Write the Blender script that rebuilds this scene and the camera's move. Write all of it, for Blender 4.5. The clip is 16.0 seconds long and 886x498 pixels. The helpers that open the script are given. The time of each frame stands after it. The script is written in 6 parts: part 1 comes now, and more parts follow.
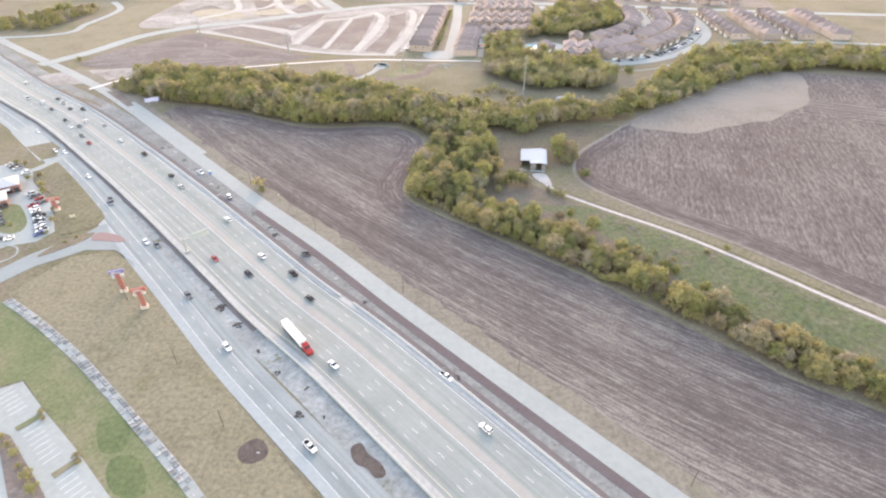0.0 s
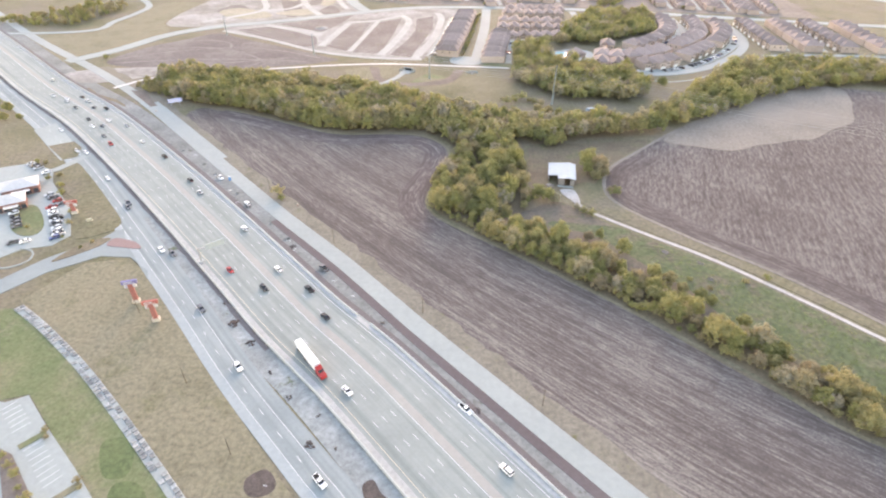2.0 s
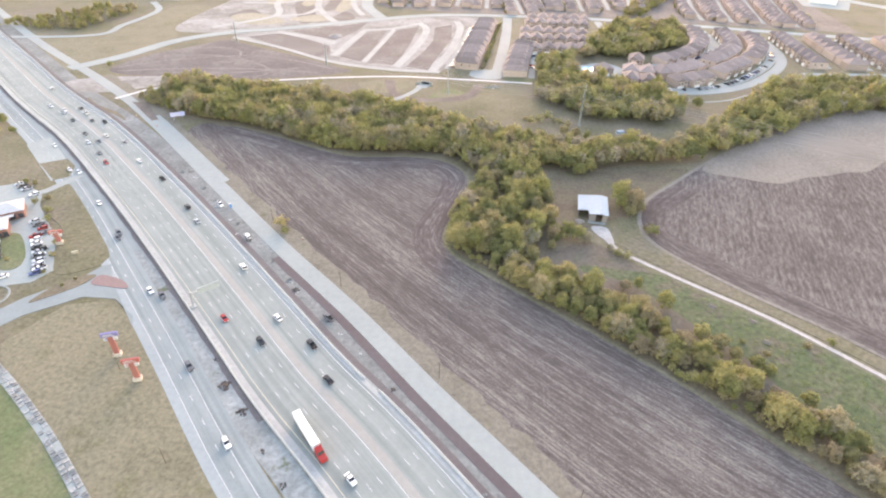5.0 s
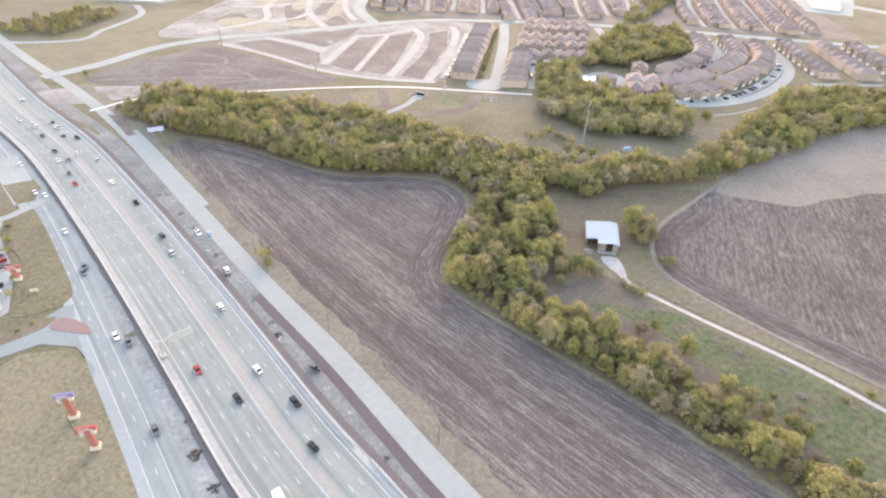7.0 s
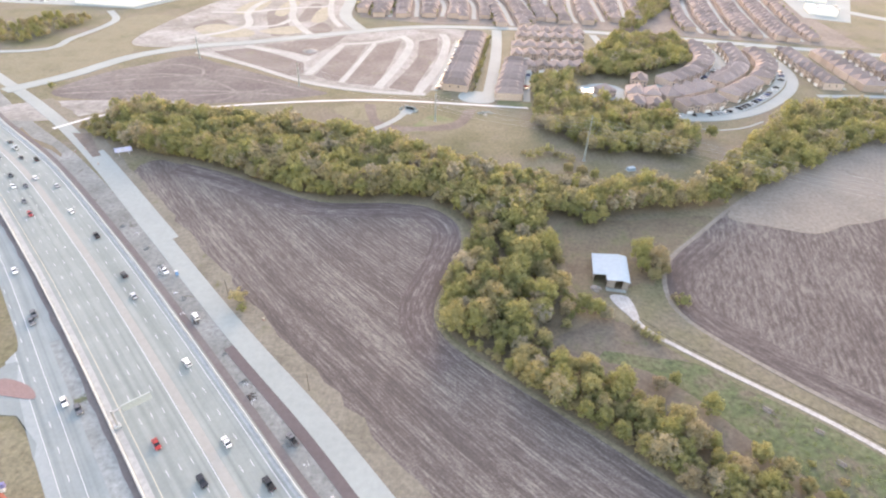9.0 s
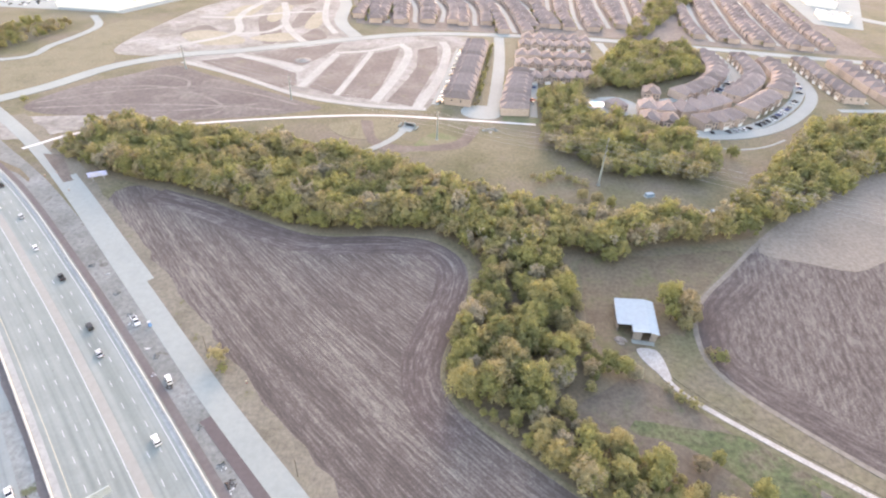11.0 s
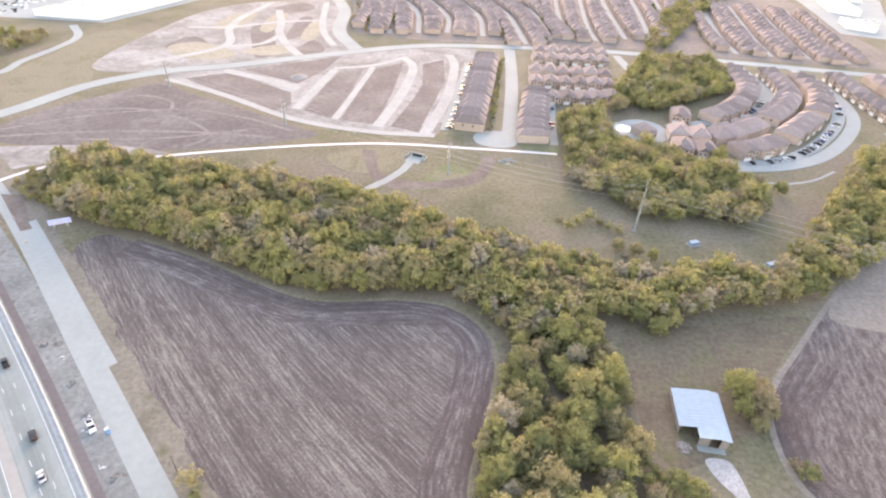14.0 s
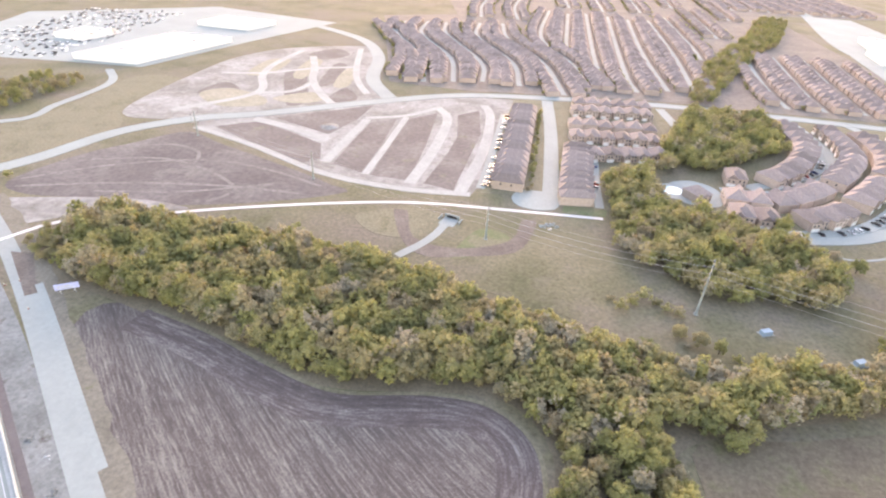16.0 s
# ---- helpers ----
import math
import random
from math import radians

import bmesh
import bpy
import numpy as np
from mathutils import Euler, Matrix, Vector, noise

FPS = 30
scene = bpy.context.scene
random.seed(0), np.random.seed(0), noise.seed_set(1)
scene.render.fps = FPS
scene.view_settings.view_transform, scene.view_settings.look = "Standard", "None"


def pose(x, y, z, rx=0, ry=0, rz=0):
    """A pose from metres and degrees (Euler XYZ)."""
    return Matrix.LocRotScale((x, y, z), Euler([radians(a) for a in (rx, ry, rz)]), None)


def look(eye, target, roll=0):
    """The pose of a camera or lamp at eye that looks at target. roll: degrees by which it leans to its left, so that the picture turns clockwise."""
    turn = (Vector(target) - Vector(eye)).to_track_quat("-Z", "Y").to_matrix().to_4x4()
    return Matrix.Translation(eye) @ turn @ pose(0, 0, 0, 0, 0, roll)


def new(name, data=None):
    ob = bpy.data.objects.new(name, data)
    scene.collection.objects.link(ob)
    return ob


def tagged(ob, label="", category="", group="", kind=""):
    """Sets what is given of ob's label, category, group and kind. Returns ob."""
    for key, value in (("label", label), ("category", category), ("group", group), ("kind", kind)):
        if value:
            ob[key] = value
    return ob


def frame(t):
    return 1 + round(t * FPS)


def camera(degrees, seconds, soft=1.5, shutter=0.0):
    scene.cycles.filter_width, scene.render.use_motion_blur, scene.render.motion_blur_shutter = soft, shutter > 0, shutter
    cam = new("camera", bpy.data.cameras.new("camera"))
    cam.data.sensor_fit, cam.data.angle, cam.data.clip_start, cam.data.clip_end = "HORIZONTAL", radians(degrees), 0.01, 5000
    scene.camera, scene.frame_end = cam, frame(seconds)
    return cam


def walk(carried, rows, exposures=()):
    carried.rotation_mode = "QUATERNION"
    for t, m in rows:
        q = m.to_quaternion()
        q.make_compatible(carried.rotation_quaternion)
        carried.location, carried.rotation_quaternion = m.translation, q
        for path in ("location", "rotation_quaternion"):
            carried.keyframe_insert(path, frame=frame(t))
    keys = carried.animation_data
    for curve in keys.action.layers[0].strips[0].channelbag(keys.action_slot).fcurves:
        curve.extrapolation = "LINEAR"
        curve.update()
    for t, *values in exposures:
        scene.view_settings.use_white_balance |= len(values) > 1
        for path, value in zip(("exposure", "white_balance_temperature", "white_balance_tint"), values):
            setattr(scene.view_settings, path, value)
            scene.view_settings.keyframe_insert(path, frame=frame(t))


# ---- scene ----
cam = camera(78.02, 16.0, soft=2.2)
PATH = [
    (0.0, look((0.00, 0.00, 153.60), (-0.00, 202.82, 7.44), 0.35)),
    (0.5, look((-0.36, 2.43, 153.62), (-4.20, 205.21, 7.45), 0.48)),
    (1.0, look((-0.79, 5.54, 153.44), (-6.66, 208.39, 7.44), 0.60)),
    (1.5, look((-1.35, 9.22, 153.66), (-8.26, 212.04, 7.66), 0.80)),
    (2.0, look((-2.25, 13.50, 153.97), (-10.55, 216.26, 7.96), 0.95)),
    (2.5, look((-3.19, 18.19, 154.02), (-14.50, 220.90, 8.14), 1.12)),
    (3.0, look((-4.26, 23.50, 154.02), (-16.79, 226.18, 8.20), 1.27)),
    (3.5, look((-5.26, 28.83, 153.96), (-18.22, 231.66, 8.39), 1.32)),
    (4.0, look((-6.20, 34.72, 154.00), (-19.39, 237.51, 8.40), 1.46)),
    (6.5, look((-11.70, 67.24, 154.25), (-23.14, 269.88, 8.29), 1.92)),
    (7.0, look((-12.54, 74.31, 153.85), (-22.40, 277.17, 8.08), 1.97)),
    (7.5, look((-13.27, 81.62, 153.23), (-21.60, 284.70, 7.67), 2.03)),
    (8.0, look((-14.27, 88.94, 152.96), (-21.23, 292.21, 7.58), 2.14)),
    (8.5, look((-15.12, 96.11, 153.13), (-21.13, 299.42, 7.78), 2.21)),
    (9.0, look((-16.15, 103.55, 153.13), (-21.37, 306.90, 7.80), 2.35)),
    (11.5, look((-23.81, 143.88, 153.23), (-26.75, 347.07, 7.61), 2.77)),
    (12.0, look((-25.45, 151.84, 153.00), (-28.21, 355.07, 7.43), 2.82)),
    (12.5, look((-27.23, 159.92, 153.00), (-29.79, 363.10, 7.36), 2.87)),
    (13.0, look((-28.99, 167.95, 153.01), (-31.46, 371.11, 7.34), 2.86)),
    (13.5, look((-31.02, 176.07, 153.08), (-33.28, 379.08, 7.19), 2.87)),
    (14.0, look((-33.01, 184.15, 153.24), (-35.03, 387.07, 7.23), 2.87)),
    (14.5, look((-34.63, 192.28, 153.00), (-36.66, 395.23, 7.03), 2.83)),
    (15.0, look((-36.48, 200.51, 153.03), (-38.44, 403.66, 7.34), 2.81)),
    (15.1, look((-36.90, 202.08, 153.09), (-38.89, 406.11, 8.62), 2.81)),
    (15.3, look((-37.75, 205.24, 153.21), (-39.80, 410.98, 11.21), 2.81)),
    (15.5, look((-38.59, 208.39, 153.33), (-40.72, 415.83, 13.82), 2.81)),
    (15.7, look((-39.71, 211.51, 153.43), (-42.07, 420.67, 16.51), 2.85)),
    (15.8, look((-40.26, 213.08, 153.48), (-44.24, 423.06, 17.87), 2.86)),
    (15.9, look((-40.82, 214.64, 153.53), (-48.31, 425.37, 19.23), 2.88)),
    (16.0, look((-41.37, 216.20, 153.57), (-54.97, 427.46, 20.60), 2.90)),
]
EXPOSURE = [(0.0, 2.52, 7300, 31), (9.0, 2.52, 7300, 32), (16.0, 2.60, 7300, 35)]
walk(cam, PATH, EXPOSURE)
# ---- world and light ----
world = bpy.data.worlds.new("dusk_sky")
scene.world = world
world.use_nodes = True
wn, wl = world.node_tree.nodes, world.node_tree.links
sky = wn.new("ShaderNodeTexSky")
sky.sky_type, sky.sun_disc = "NISHITA", False
sky.sun_elevation, sky.sun_rotation = radians(17.0), radians(4.0)
sky.air_density, sky.dust_density, sky.ozone_density = 1.6, 1.0, 1.0
wn["Background"].inputs["Strength"].default_value = 0.15
wl.new(sky.outputs["Color"], wn["Background"].inputs["Color"])
sun = new("sun", bpy.data.lights.new("sun", "SUN"))
sun.data.energy, sun.data.angle, sun.data.color = 0.3, radians(25), (1.0, 0.80, 0.60)
sun.matrix_world = look((0, 0, 300), (-math.sin(radians(4)) * 100, -math.cos(radians(4)) * 100, 300 - 100 * math.tan(radians(15))))


# ---- materials ----
def material(name, rough=0.9, metal=0.0):
    m = bpy.data.materials.new(name)
    m.use_nodes = True
    b = m.node_tree.nodes["Principled BSDF"]
    b.inputs["Roughness"].default_value, b.inputs["Metallic"].default_value = rough, metal
    b.inputs["Specular IOR Level"].default_value = 0.3
    return m, m.node_tree.nodes, m.node_tree.links, b


def noise_node(nodes, links, coord, scale, detail=4, rough=0.6):
    n = nodes.new("ShaderNodeTexNoise")
    n.inputs["Scale"].default_value, n.inputs["Detail"].default_value, n.inputs["Roughness"].default_value = scale, detail, rough
    links.new(coord, n.inputs["Vector"])
    return n.outputs["Fac"]


def ramp(nodes, links, fac, stops):
    r = nodes.new("ShaderNodeValToRGB")
    e = r.color_ramp.elements
    while len(e) < len(stops):
        e.new(0.5)
    for k, (p, c) in zip(e, stops):
        k.position, k.color = p, (*c, 1)
    links.new(fac, r.inputs["Fac"])
    return r.outputs["Color"]


def mix(nodes, links, fac, a, b, kind="MIX"):
    n = nodes.new("ShaderNodeMix")
    n.data_type, n.blend_type = "RGBA", kind
    for sock, v in ((n.inputs[0], fac), (n.inputs[6], a), (n.inputs[7], b)):
        if isinstance(v, (int, float)):
            sock.default_value = v
        elif isinstance(v, tuple):
            sock.default_value = (*v, 1)
        else:
            links.new(v, sock)
    return n.outputs[2]


def bump(nodes, links, b, height, strength, distance):
    n = nodes.new("ShaderNodeBump")
    n.inputs["Strength"].default_value, n.inputs["Distance"].default_value = strength, distance
    links.new(height, n.inputs["Height"])
    links.new(n.outputs["Normal"], b.inputs["Normal"])


def mapped(nodes, links, coord, rot=0.0, scale=(1, 1, 1)):
    """Coordinates turned first and stretched after that."""
    for turn, size in (((0, 0, radians(rot)), (1, 1, 1)), ((0, 0, 0), scale)):
        n = nodes.new("ShaderNodeMapping")
        n.inputs["Rotation"].default_value, n.inputs["Scale"].default_value = turn, size
        links.new(coord, n.inputs["Vector"])
        coord = n.outputs["Vector"]
    return coord


def earth(name, stops, big=0.02, small=0.6, third=None, rough=0.95, relief=0.15, grain=0.35):
    """A mottled surface: stops over a broad noise, broken up by a fine one."""
    m, nodes, links, b = material(name, rough)
    co = nodes.new("ShaderNodeTexCoord").outputs["Object"]
    broad, fine = noise_node(nodes, links, co, big, 6, 0.65), noise_node(nodes, links, co, small, 5, 0.7)
    col = ramp(nodes, links, broad, stops)
    if third:
        patch = noise_node(nodes, links, co, third[0], 5, 0.7)
        mask = ramp(nodes, links, patch, [(third[1], (0, 0, 0)), (third[2], (1, 1, 1))])
        col = mix(nodes, links, mask, col, third[3])
    shade = ramp(nodes, links, fine, [(0.25, (1 - grain,) * 3), (0.75, (1 + grain,) * 3)])
    col = mix(nodes, links, 1.0, col, shade, "MULTIPLY")
    links.new(col, b.inputs["Base Color"])
    bump(nodes, links, b, fine, 0.6, relief)
    return m


def plain(name, colour, rough=0.7, metal=0.0, scale=2.0, vary=0.15, per_object=0.0):
    m, nodes, links, b = material(name, rough, metal)
    co = nodes.new("ShaderNodeTexCoord").outputs["Object"]
    f = noise_node(nodes, links, co, scale, 4, 0.6)
    shade = ramp(nodes, links, f, [(0.3, (1 - vary,) * 3), (0.7, (1 + vary,) * 3)])
    col = mix(nodes, links, 1.0, colour, shade, "MULTIPLY")
    if per_object:
        info = nodes.new("ShaderNodeObjectInfo")
        v = ramp(nodes, links, info.outputs["Random"], [(0, (1 - per_object,) * 3), (1, (1 + per_object,) * 3)])
        col = mix(nodes, links, 1.0, col, v, "MULTIPLY")
    links.new(col, b.inputs["Base Color"])
    return m


def sums(nodes, links, terms):
    """The weighted sum of sockets."""
    total = None
    for sock, weight in terms:
        n = nodes.new("ShaderNodeMath")
        n.operation = "MULTIPLY_ADD"
        links.new(sock, n.inputs[0])
        n.inputs[1].default_value, n.inputs[2].default_value = weight, 0.0
        if total:
            links.new(total, n.inputs[2])
        total = n.outputs[0]
    return total


def row_coordinates(nodes, links, co):
    """Coordinates along and across rows that bend gently with the motorway."""
    sep, both, square = nodes.new("ShaderNodeSeparateXYZ"), nodes.new("ShaderNodeCombineXYZ"), nodes.new("ShaderNodeMath")
    links.new(co, sep.inputs[0])
    square.operation = "MULTIPLY"
    links.new(sep.outputs["X"], square.inputs[0])
    links.new(sep.outputs["X"], square.inputs[1])
    across = sums(nodes, links, ((sep.outputs["Y"], 0.75), (sep.outputs["X"], 0.65), (square.outputs[0], -0.00063)))
    links.new(sums(nodes, links, ((sep.outputs["X"], 1.33),)), both.inputs[0])
    links.new(across, both.inputs[1])
    return both.outputs[0], across


def furrowed(name, dark, pale, rot, spacing, pale_from=0.5, uv=False, bent=False, strength=1.0):
    """Tilled soil with pale stubble lying along the rows: long thin threads, broken up by clods."""
    m, nodes, links, b = material(name, 0.97)
    tc = nodes.new("ShaderNodeTexCoord")
    co = tc.outputs["UV"] if uv else tc.outputs["Object"]
    across = None
    if bent:
        co, across = row_coordinates(nodes, links, co)
    threads = noise_node(nodes, links, mapped(nodes, links, co, rot, (0.022, 0.85 / spacing, 1)), 1.0, 2, 0.5)
    short = noise_node(nodes, links, mapped(nodes, links, co, rot, (0.16, 1.1 / spacing, 1)), 1.0, 2, 0.6)
    bands = noise_node(nodes, links, mapped(nodes, links, co, rot, (0.007, 0.13, 1)), 1.0, 3, 0.6)
    fine = noise_node(nodes, links, tc.outputs["Object"], 1.1, 4, 0.75)
    broad = noise_node(nodes, links, tc.outputs["Object"], 0.02, 5, 0.65)
    total = sums(nodes, links, ((threads, 0.26 * strength), (short, 0.34), (bands, 0.22 * strength), (fine, 0.34), (broad, 0.18)))
    norm = sums(nodes, links, ((total, 1 / (0.78 + 0.56 * strength)),))
    if across:
        # more stubble is left towards the road
        edge_pale = nodes.new("ShaderNodeMapRange")
        edge_pale.inputs["From Min"].default_value, edge_pale.inputs["From Max"].default_value = 114, 140
        edge_pale.inputs["To Min"].default_value, edge_pale.inputs["To Max"].default_value = 0.05, 0.0
        links.new(across, edge_pale.inputs["Value"])
        norm = sums(nodes, links, ((norm, 1.0), (edge_pale.outputs[0], 1.0)))
    mid = tuple(0.62 * a + 0.38 * c for a, c in zip(dark, pale))
    col = ramp(nodes, links, norm, [(pale_from - 0.10, tuple(0.72 * a for a in dark)), (pale_from - 0.02, dark), (pale_from + 0.03, mid), (pale_from + 0.10, pale)])
    links.new(col, b.inputs["Base Color"])
    bump(nodes, links, b, total, 0.6, 0.2)
    return m


def foliage(name, stops, per_leaf=0.22, cells=False):
    """Leaves: a tone for each tree, another for each leaf clump."""
    m, nodes, links, b = material(name, 0.75)
    info, geo = nodes.new("ShaderNodeObjectInfo"), nodes.new("ShaderNodeNewGeometry")
    co = nodes.new("ShaderNodeTexCoord").outputs["Object"]
    tone = info.outputs["Random"]
    if cells:
        v = nodes.new("ShaderNodeTexVoronoi")
        v.inputs["Scale"].default_value = 0.13
        v.voronoi_dimensions = "2D"
        links.new(co, v.inputs["Vector"])
        sep = nodes.new("ShaderNodeSeparateColor")
        links.new(v.outputs["Color"], sep.inputs[0])
        tone = sep.outputs[0]
    base = ramp(nodes, links, tone, stops)
    leaf = ramp(nodes, links, geo.outputs["Random Per Island"], [(0, (1 - per_leaf,) * 3), (1, (1 + per_leaf, 1 + per_leaf, 1 + per_leaf * 0.6))])
    col = mix(nodes, links, 1.0, base, leaf, "MULTIPLY")
    clump = noise_node(nodes, links, co, 0.35, 3, 0.6)
    col = mix(nodes, links, 1.0, col, ramp(nodes, links, clump, [(0.3, (0.85, 0.88, 0.88)), (0.7, (1.18, 1.12, 1.0))]), "MULTIPLY")
    links.new(col, b.inputs["Base Color"])
    t = nodes.new("ShaderNodeBsdfTranslucent")
    links.new(col, t.inputs["Color"])
    ms = nodes.new("ShaderNodeMixShader")
    ms.inputs[0].default_value = 0.5
    links.new(b.outputs[0], ms.inputs[1])
    links.new(t.outputs[0], ms.inputs[2])
    links.new(ms.outputs[0], nodes["Material Output"].inputs["Surface"])
    return m


GRASS = earth("dry_grass", [(0.3, (0.090, 0.092, 0.048)), (0.5, (0.140, 0.128, 0.078)), (0.7, (0.180, 0.156, 0.106))], 0.02, 0.5, (0.012, 0.46, 0.62, (0.158, 0.135, 0.104)), grain=0.42)
DRY = earth("straw_grass", [(0.3, (0.136, 0.124, 0.080)), (0.5, (0.176, 0.160, 0.108)), (0.75, (0.190, 0.166, 0.112))], 0.04, 0.6, (0.05, 0.54, 0.70, (0.128, 0.122, 0.068)), grain=0.42)
LAWN = earth("mown_lawn", [(0.34, (0.098, 0.128, 0.058)), (0.5, (0.132, 0.145, 0.074)), (0.64, (0.182, 0.166, 0.104))], 0.035, 0.7, (0.02, 0.52, 0.62, (0.176, 0.16, 0.105)))
MEADOW = earth("weedy_meadow", [(0.3, (0.066, 0.088, 0.042)), (0.48, (0.088, 0.108, 0.053)), (0.66, (0.122, 0.120, 0.072))], 0.07, 0.45, (0.06, 0.52, 0.66, (0.125, 0.108, 0.078)), grain=0.6)
DIRT = earth("bare_dirt", [(0.3, (0.112, 0.090, 0.075)), (0.55, (0.158, 0.131, 0.112)), (0.75, (0.210, 0.188, 0.165))], 0.05, 0.6)
CHALK = earth("scraped_caliche", [(0.32, (0.165, 0.152, 0.138)), (0.5, (0.24, 0.230, 0.213)), (0.68, (0.31, 0.304, 0.286))], 0.022, 0.25, (0.04, 0.52, 0.64, (0.186, 0.172, 0.15)))
GRADED = earth("graded_soil", [(0.3, (0.098, 0.084, 0.080)), (0.5, (0.132, 0.116, 0.110)), (0.75, (0.195, 0.178, 0.168))], 0.018, 0.3, (0.012, 0.56, 0.66, (0.175, 0.16, 0.148)))
FLOOR = earth("leaf_litter", [(0.3, (0.125, 0.105, 0.072)), (0.7, (0.18, 0.152, 0.105))], 0.06, 0.8)
PALE = earth("pale_stubble", [(0.3, (0.160, 0.142, 0.121)), (0.5, (0.196, 0.174, 0.147)), (0.75, (0.228, 0.202, 0.170))], 0.03, 0.5, (0.06, 0.58, 0.70, (0.158, 0.138, 0.118)))
SOIL = furrowed("tilled_soil", (0.096, 0.080, 0.073), (0.225, 0.205, 0.178), 0, 1.0, 0.505, bent=True)
SOIL_EAST = furrowed("tilled_soil_east", (0.084, 0.068, 0.063), (0.175, 0.155, 0.138), 105, 1.9, 0.505, strength=0.4)
HEADLAND = furrowed("headland_soil", (0.098, 0.079, 0.074), (0.24, 0.215, 0.195), 0, 1.5, 0.515, uv=True)
HEADLAND_EAST = furrowed("headland_soil_east", (0.082, 0.066, 0.062), (0.175, 0.155, 0.138), 0, 1.8, 0.505, uv=True)
def worn_road(name, stops, rough=0.7):
    """Paving with tyre-darkened tracks along it, slab joints across it and blotches."""
    m, nodes, links, b = material(name, rough)
    tc = nodes.new("ShaderNodeTexCoord")
    track = noise_node(nodes, links, mapped(nodes, links, tc.outputs["UV"], 0, (0.006, 0.55, 1)), 1.0, 3, 0.5)
    blot = noise_node(nodes, links, tc.outputs["Object"], 0.06, 5, 0.65)
    fine = noise_node(nodes, links, tc.outputs["Object"], 0.9, 4, 0.6)
    col = ramp(nodes, links, track, stops)
    col = mix(nodes, links, 1.0, col, ramp(nodes, links, blot, [(0.3, (0.9, 0.9, 0.9)), (0.7, (1.08, 1.07, 1.06))]), "MULTIPLY")
    col = mix(nodes, links, 1.0, col, ramp(nodes, links, fine, [(0.3, (0.94,) * 3), (0.7, (1.06,) * 3)]), "MULTIPLY")
    links.new(col, b.inputs["Base Color"])
    return m


CONCRETE = worn_road("road_concrete", [(0.32, (0.160, 0.186, 0.176)), (0.5, (0.204, 0.231, 0.218)), (0.68, (0.236, 0.262, 0.245))])
PAVING = earth("slab_concrete", [(0.3, (0.235, 0.259, 0.247)), (0.55, (0.266, 0.294, 0.278)), (0.75, (0.291, 0.319, 0.304))], 0.02, 0.5, relief=0.01, grain=0.12, rough=0.85)
NEWCONC = earth("new_concrete", [(0.3, (0.232, 0.256, 0.243)), (0.7, (0.278, 0.304, 0.288))], 0.02, 0.4, relief=0.01, grain=0.1, rough=0.85)
ASPHALT = earth("dark_asphalt", [(0.3, (0.115, 0.10, 0.098)), (0.7, (0.15, 0.135, 0.13))], 0.03, 0.6, relief=0.01, grain=0.15)
FRONTAGE = worn_road("frontage_concrete", [(0.32, (0.156, 0.188, 0.190)), (0.5, (0.194, 0.226, 0.226)), (0.68, (0.222, 0.254, 0.251))])
SHOULDER = earth("bright_shoulder", [(0.3, (0.285, 0.293, 0.28)), (0.7, (0.355, 0.362, 0.345))], 0.08, 0.6, (0.25, 0.60, 0.72, (0.26, 0.27, 0.265)), relief=0.01, grain=0.2)
WHITE = plain("white_paint", (0.46, 0.465, 0.46), 0.6)
YELLOW = plain("yellow_paint", (0.44, 0.41, 0.31), 0.6)
BARRIER = plain("barrier_concrete", (0.40, 0.41, 0.395), 0.8)
METAL_ROOF = plain("galvanised_roof", (0.25, 0.335, 0.39), 0.62, 0.0, 0.6, 0.06)
STEEL = plain("weathered_steel", (0.45, 0.44, 0.42), 0.5, 0.6)
BARK = plain("bark", (0.13, 0.105, 0.08), 0.95)
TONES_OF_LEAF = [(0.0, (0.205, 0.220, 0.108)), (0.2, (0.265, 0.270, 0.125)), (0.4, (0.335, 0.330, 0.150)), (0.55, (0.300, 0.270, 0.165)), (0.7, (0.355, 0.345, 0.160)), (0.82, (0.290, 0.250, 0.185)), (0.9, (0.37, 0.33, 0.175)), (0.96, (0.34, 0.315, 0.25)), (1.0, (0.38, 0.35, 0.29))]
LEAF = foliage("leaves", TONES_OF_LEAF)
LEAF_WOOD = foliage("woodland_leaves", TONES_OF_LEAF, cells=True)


# ---- plan geometry ----
from mathutils.geometry import tessellate_polygon


def spline(pts, step=6.0):
    """A smooth line through the points, resampled at about that step."""
    p = [Vector((*q, 0)) for q in pts]
    p = [2 * p[0] - p[1]] + p + [2 * p[-1] - p[-2]]
    out = []
    for a, b, c, d in zip(p, p[1:], p[2:], p[3:]):
        n = max(1, int((c - b).length / step))
        for k in range(n):
            t = k / n
            out.append(0.5 * (2 * b + (c - a) * t + (2 * a - 5 * b + 4 * c - d) * t * t + (3 * b - a - 3 * c + d) * t ** 3))
    return out + [p[-2]]


def shifted(line, d):
    """The line moved d metres to its right."""
    out = []
    for k, q in enumerate(line):
        t = (line[min(k + 1, len(line) - 1)] - line[max(k - 1, 0)]).normalized()
        out.append(q + Vector((t.y, -t.x, 0)) * d)
    return out


def mesh_object(name, bm, mat, parent=None, smooth=False):
    me = bpy.data.meshes.new(name)
    bmesh.ops.recalc_face_normals(bm, faces=bm.faces)
    bm.to_mesh(me)
    bm.free()
    if mat:
        me.materials.append(mat)
    if smooth:
        me.shade_smooth()
    ob = new(name, me)
    if parent:
        ob.parent = parent
    return ob


